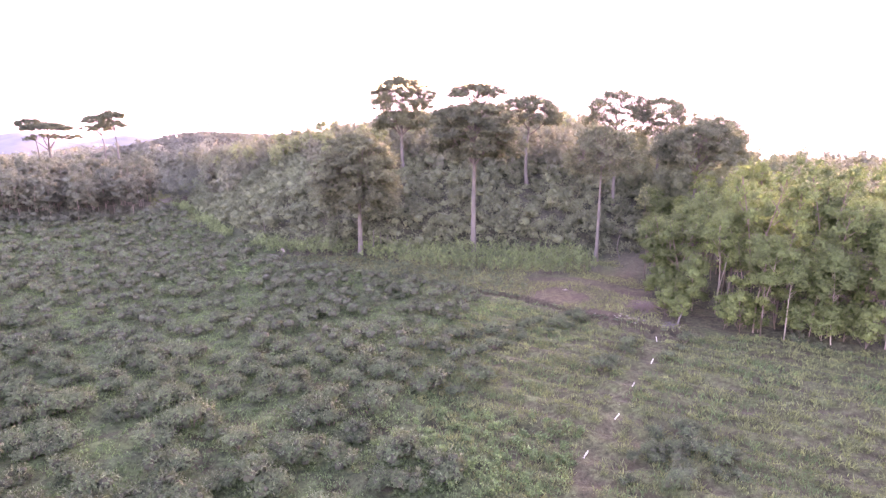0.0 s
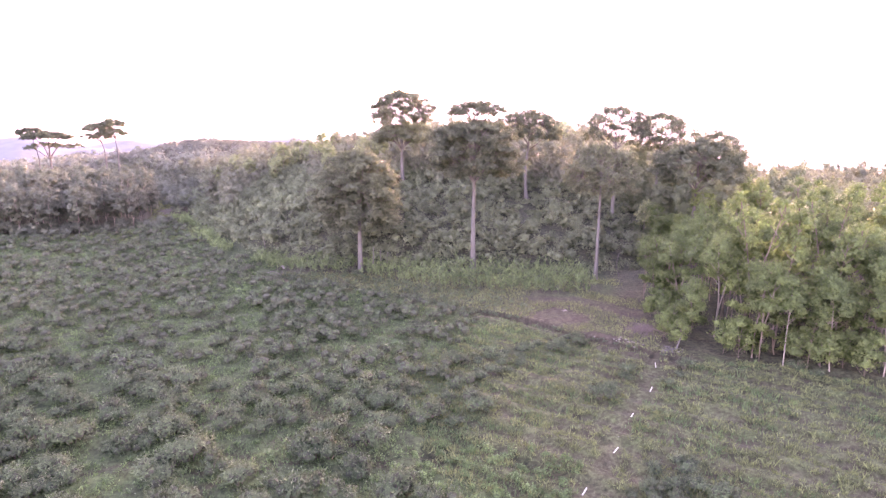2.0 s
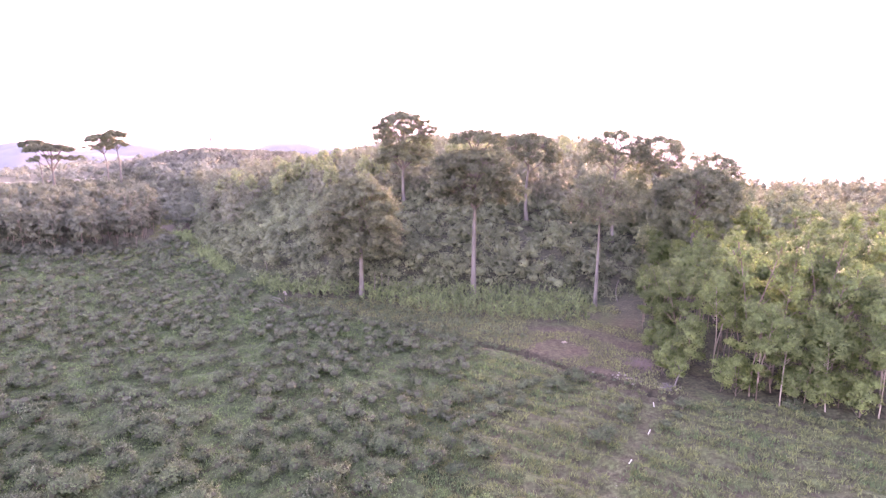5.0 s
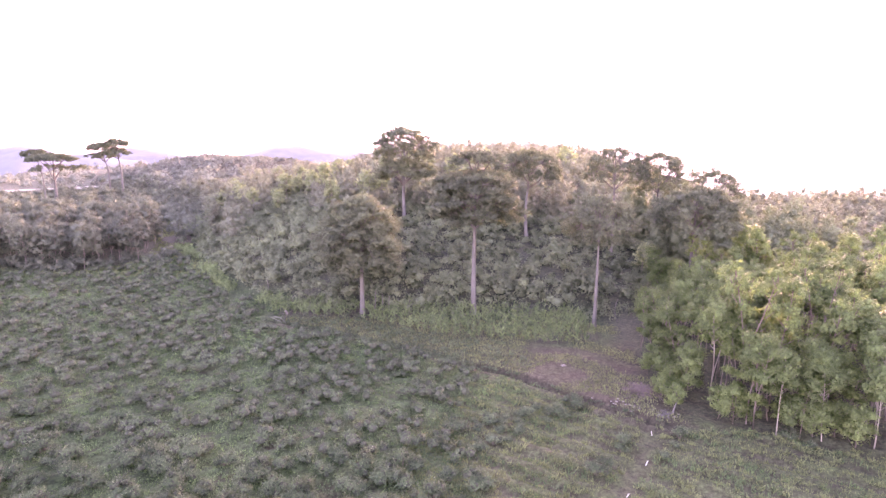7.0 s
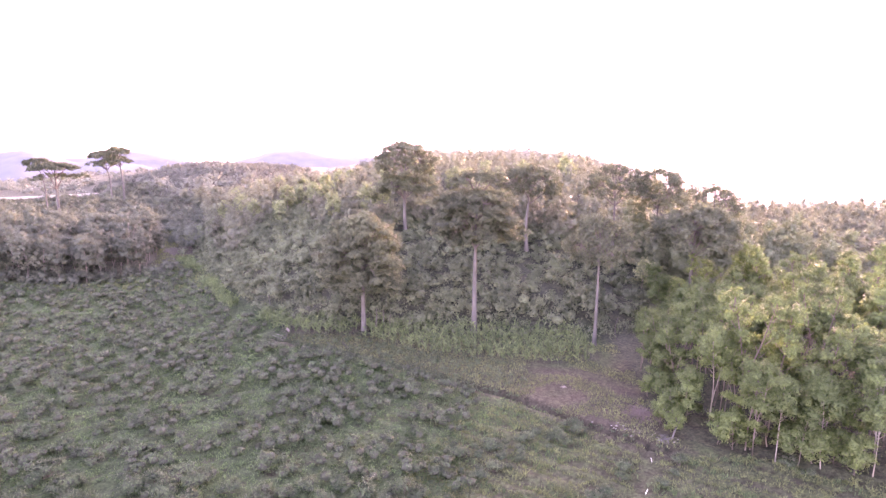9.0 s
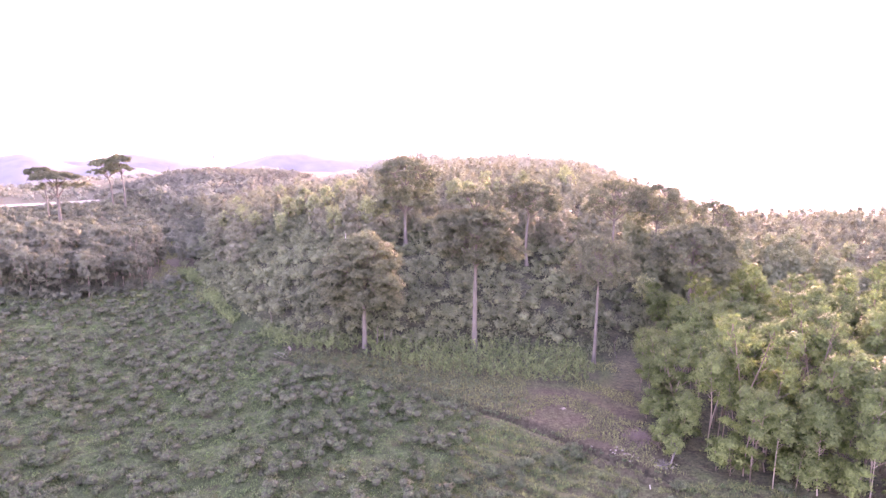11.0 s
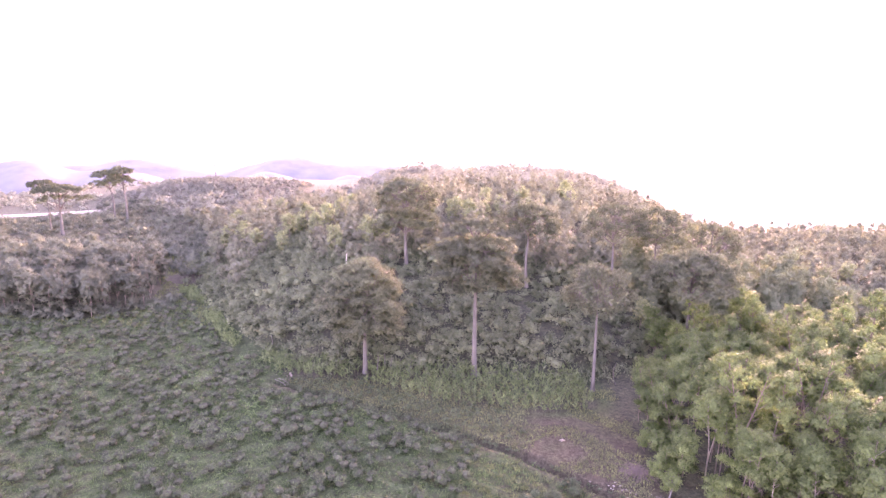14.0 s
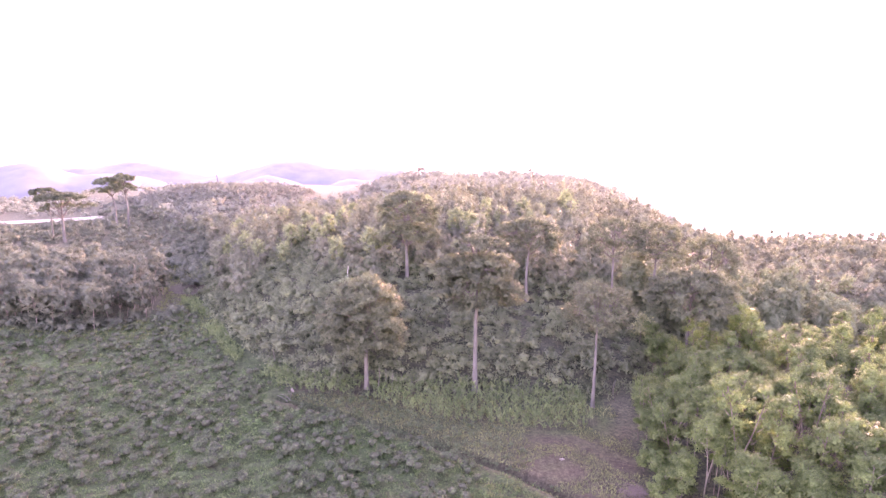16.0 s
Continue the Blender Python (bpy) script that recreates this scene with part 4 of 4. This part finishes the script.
mass_of("field_herbs", xs, ys, rng.uniform(0.18, 0.42, len(xs)), 34, 0.14, WEED, "low mounded green weeds between the shrubs", 0.7, core=0.0)
xs, ys = scattered(-95, 6, 60, 112, 1.5, lambda x, y: in_field(x, y), 55)
mass_of("far_field_herbs", xs, ys, rng.uniform(0.35, 0.75, len(xs)), 36, 0.26, WEED, "low mounded green weeds between the far shrubs", 0.6, 2, core=0.0)
xs, ys = scattered(-25, 8, 56, 80, 1.2, lambda x, y: (beyond_ditch(x, y) > 0.8) & (behind_edge(x, y) < -1) & ~crop_keep(x, y) & (np.sin(x * 1.9 + y * 2.3) * 4 + x < 4), 49)
mass_of("edge_herbs", xs, ys, rng.uniform(0.25, 0.7, len(xs)), 50, 0.22, SHRUB, "rough herbs between the ditch and the crop", 0.9, core=0.0)
xs, ys = scattered(-26, 18, 46, 75, 0.5, lambda x, y: (seg_distance(x, y, DITCH) < 0.5) & (beyond_ditch(x, y) > -0.1) & patchy(x, y, 0.9, 0.6, 0.1), 56)
mass_of("ditch_growth", xs, ys, rng.uniform(0.15, 0.32, len(xs)), 34, 0.14, SHRUB, "dark rank growth along the ditch", 0.5, 2, core=0.0)
xs, ys = scattered(-125, -58, 94, 116, 2.0, lambda x, y: (y > np.interp(x, [-120, -100, -82, -71, -62], [106, 103, 101, 99.5, 108]) - 0.8) & (y < np.interp(x, [-120, -100, -82, -71, -62], [106, 103, 101, 99.5, 108]) + 4.5) & in_view(x, y), 50)
mass_of("wood_undergrowth", xs, ys, rng.uniform(0.8, 1.7, len(xs)), 130, 0.5, EDGE, "dark undergrowth along the wood's edge", 1.2)
xs, ys = scattered(-6, 9, 24, 33, 1.1, lambda x, y: (np.hypot((x - 1.5) / 6.5, (y - 28.5) / 4.4) < 1) & (seg_distance(x, y, TRAIL) > 0.8), 58)
mass_of("green_scrub_patch", xs, ys, rng.uniform(0.25, 0.55, len(xs)), 150, 0.13, WEED, "patch of bright green scrub beside the trail", 0.9, core=0.0)


# ---------------------------------------------------------------- tall crop strips
def crop(name, xs, ys, tall, label):
    geo, stems = Geo(), Geo()
    for x, y in zip(xs, ys):
        z, t = on_ground(x, y), tall * rng.uniform(0.45, 1.25)
        n = 12
        hh = rng.uniform(0.15, 1.0, n) * t
        a = rng.uniform(0, 6.28, n)
        at = np.column_stack([np.full(n, x), np.full(n, y), z + hh])
        way = np.column_stack([np.cos(a), np.sin(a), rng.uniform(0.5, 1.8, n)])
        leaves(geo, at, way, 0.62, 0.15, way * np.array([0.5, 0.5, 0.8]))
        tube(stems, [(x, y, z - 0.05), (x + rng.normal() * 0.08, y, z + t)], [0.02, 0.012], 4)
    stalks = tagged(new(name, geo.mesh(name, CROP)), label, "crop", kind="stuff")
    part("stalks", stems.mesh("stalks", STALK), stalks, "thin green stalks")
    return stalks


xs, ys = scattered(-28, 20, 64, 82, 0.8, crop_keep, 51)
crop("tall_crop", xs, ys, 1.5, "strip of tall bright green crop plants under the hill")
xs, ys = scattered(-75, -26, 76, 140, 0.65, lambda x, y: (behind_edge(x, y) < -0.2) & (behind_edge(x, y) > np.where(x < -35, -2.9, -4.0)) & (y < 122) & ((x < -36) | (x > -30.5)) & patchy(x, y, 0.12, 0.1, -0.75), 52)
crop("crop_strip", xs, ys, 1.3, "narrow strip of bright green plants along the hill's foot")
xs, ys = scattered(-29, 24, 68, 84, 1.9, lambda x, y: (behind_edge(x, y) > -2.2) & (behind_edge(x, y) < 1.5) & (np.hypot(x + 14.5, y - 77) > 2.0), 53)
mass_of("hill_foot_shrubs", xs, ys, rng.uniform(0.7, 1.3, len(xs)), 90, 0.35, JUNGLE, "dark shrubs along the foot of the hill", 1.2, core=0.0)


# ---------------------------------------------------------------- small things
def marker_post(x, y, tall, lean_x, lean_y):
    """A squared, chamfered white post with a dark cut top and a stone at its foot."""
    post = new("marker_post")
    post.matrix_world = pose(x, y, on_ground(x, y) - 0.15, lean_x, lean_y, 20)
    bm = bmesh.new()
    bmesh.ops.create_cube(bm, size=1, matrix=Matrix.LocRotScale((0, 0, tall / 2), None, (0.062, 0.062, tall)))
    bmesh.ops.bevel(bm, geom=bm.edges[:], offset=0.012, segments=2, affect="EDGES")
    me = bpy.data.meshes.new("post")
    bm.to_mesh(me)
    bm.free()
    me.materials.append(WHITE)
    part("shaft", me, post, "chamfered white shaft")
    bm = bmesh.new()
    bmesh.ops.create_icosphere(bm, subdivisions=2, radius=0.09, matrix=Matrix.LocRotScale((0, 0, 0.12), None, (1, 1, 0.5)))
    me = bpy.data.meshes.new("footing")
    bm.to_mesh(me)
    bm.free()
    me.materials.append(SAND)
    part("footing", me, post, "rough pale footing")
    return tagged(post, "short leaning white post beside a field trail", "post", "trail posts")


for x, y, tall, a, b in ((16.0, 45.8, 0.62, 0, -14), (14.0, 41.1, 0.62, -10, 34), (11.4, 36.8, 0.56, 8, 28), (9.15, 32.3, 0.66, 0, 42), (6.6, 28.3, 0.6, -6, 38)):
    marker_post(x, y, tall, a, b)


def brush_pile(x, y, count, size, mat, label, name="brush_pile", thick=0.035):
    pile = new(name)
    pile.location = (x, y, on_ground(x, y))
    for _ in range(count):
        twigs = Geo()
        a, r = rng.uniform(0, 6.28), size * rng.uniform(0.3, 1.0)
        c = rng.normal(size=2) * size * 0.3
        h = rng.uniform(0.02, 0.45) * size
        limb(twigs, (c[0] - math.cos(a) * r, c[1] - math.sin(a) * r, 0.02), (c[0] + math.cos(a) * r, c[1] + math.sin(a) * r, h), thick, thick * 0.4, h * 0.3, 4, 5)
        part("branch", twigs.mesh("branch", mat, True), pile)
    return tagged(pile, label, "brush pile")


brush_pile(18.2, 49.4, 14, 0.8, GREY_BARK, "heap of pale fallen branches at the grove's edge", thick=0.03)
brush_pile(17.4, 54.0, 95, 1.6, DARK_BARK, "dark heap of cut brush at the grove's edge", thick=0.03)
brush_pile(10.9, 60.3, 12, 0.36, PALE_BARK, "small whitish heap of dry branches in the clearing", thick=0.04)


def fallen_tree(x, y):
    tree = new("fallen_tree")
    tree.location = (x, y, on_ground(x, y))
    g2 = Geo()
    limb(g2, (0, 0, 0.1), (1.3, 1.2, 1.9), 0.075, 0.035, 0.2, 6, 7)
    limb(g2, (0.9, 0.8, 1.0), (0.5, 1.9, 2.2), 0.05, 0.02, 0, 4, 5)
    limb(g2, (0, 0, 0.1), (-1.2, -0.3, 0.08), 0.07, 0.03, 0.1, 4, 5)
    part("stem", g2.mesh("stem", GREY_BARK, True), tree)
    return tagged(tree, "leaning dead pale tree stem at the grove's edge", "dead tree")


fallen_tree(18.9, 49.6)


def litter(x, y, size):
    bm = bmesh.new()
    bmesh.ops.create_icosphere(bm, subdivisions=2, radius=size, matrix=Matrix.LocRotScale(None, None, (1, 0.8, 0.45)))
    for v in bm.verts:
        v.co *= 1 + 0.35 * noise.noise(v.co * 9 + Vector((x, y, 0)))
    me = bpy.data.meshes.new("pale_stone")
    bm.to_mesh(me)
    bm.free()
    me.materials.append(SAND)
    ob = new("pale_stone", me)
    ob.location = (x, y, on_ground(x, y) + size * 0.2)
    return tagged(ob, "pale stone lying in the fallow", "stone", "pale stones")


r_l = np.random.default_rng(61)
for _ in range(36):
    s = r_l.uniform(0, 1)
    litter(13.5 + 5.5 * s + r_l.normal() * 0.5, 52.2 - 3.4 * s + r_l.normal() * 0.5, r_l.uniform(0.04, 0.12))
for _ in range(4):
    litter(r_l.uniform(9.9, 10.5), r_l.uniform(34.2, 35.0), r_l.uniform(0.03, 0.06))


def pole_stack(x, y):
    stack = new("pole_stack")
    stack.location = (x, y, on_ground(x, y))
    for a, b, r in (((-1.5, 0.4, 0.4), (0.5, -1.3, 0.3), 0.045), ((-1.8, 0.0, 0.4), (0.2, -1.7, 0.3), 0.045), ((0, 0, 0), (0.15, 0.2, 1.3), 0.05)):
        gg = Geo()
        limb(gg, a, b, r, r * 0.8, 0, 4, 6)
        part("pole", gg.mesh("pole", GREY_BARK, True), stack)
    gg = Geo()
    u, w = np.meshgrid(np.linspace(-0.34, 0.34, 7), np.linspace(-0.3, 0.3, 7))
    z = 1.35 - 1.4 * np.abs(u) - 0.3 * w ** 2 + 0.04 * np.sin(u * 11)
    i, j = np.meshgrid(np.arange(6), np.arange(6), indexing="ij")
    gg.add(np.stack([u + 0.15, w + 0.2, z], -1).reshape(-1, 3), np.stack([i * 7 + j, i * 7 + j + 1, (i + 1) * 7 + j + 1, (i + 1) * 7 + j], -1).reshape(-1, 4))
    part("sheet", gg.mesh("sheet", SAND, True), stack, "small draped pale sheet")
    return tagged(stack, "pale poles and a small pale sheet at the field's corner", "pole stack")


pole_stack(-24.1, 74.4)


def bare_stem(x, y, tall, r, label, name, mat, forks=0):
    stem = new(name)
    stem.location = (x, y, on_ground(x, y) - 0.1)
    gg = Geo()
    top = (rng.normal() * 0.05 * tall, 0, tall)
    limb(gg, (0, 0, 0), top, r, r * 0.55, 0, 6, 7)
    for q in range(forks):
        a, h = rng.uniform(0, 6.28), tall * rng.uniform(0.5, 0.9)
        limb(gg, (top[0] * h / tall, 0, h), (math.cos(a) * tall * 0.22, math.sin(a) * tall * 0.22, h + tall * 0.2), r * 0.4, r * 0.15, 0, 4, 5)
    part("stem", gg.mesh("stem", mat, True), stem)
    return tagged(stem, label, "dead tree")


for x, y, t in ((-12.6, 78.2, 3.4), (-11.4, 78.6, 3.0), (-10.4, 78.0, 2.6), (-9.2, 78.4, 2.2), (-7.6, 78.3, 2.0), (-29.5, 84.5, 3.4), (20.5, 76.0, 3.2)):
    bare_stem(x, y, t, 0.07, "thin bare grey stem at the foot of the hill", "bare_stem", GREY_BARK)
bare_stem(-152.1, 350.8, 18, 0.4, "tall dead leafless tree far off on a ridge", "dead_tree", GREY_BARK, 7)
bare_stem(-22.5, 108.0, 3.7, 0.09, "white stake standing up from the hillside scrub", "white_stake", WHITE)

# pale sandy strip far down the valley
g = Geo()
u, w = np.meshgrid(np.linspace(-1, 1, 30), np.linspace(-1, 1, 6))
sx = -178 + 40 * u - 3 * w
sy = 240 + 10 * u + 4 * w * (1.1 - u ** 2) + 2 * np.sin(u * 4)
i, j = np.meshgrid(np.arange(5), np.arange(29), indexing="ij")
g.add(np.stack([sx, sy, height(sx, sy) + 0.35], -1).reshape(-1, 3), np.stack([i * 30 + j, i * 30 + j + 1, (i + 1) * 30 + j + 1, (i + 1) * 30 + j], -1).reshape(-1, 4))
tagged(new("sand_road", g.mesh("sand_road", SAND, True)), "pale sandy track across the far valley", "track", kind="structure")
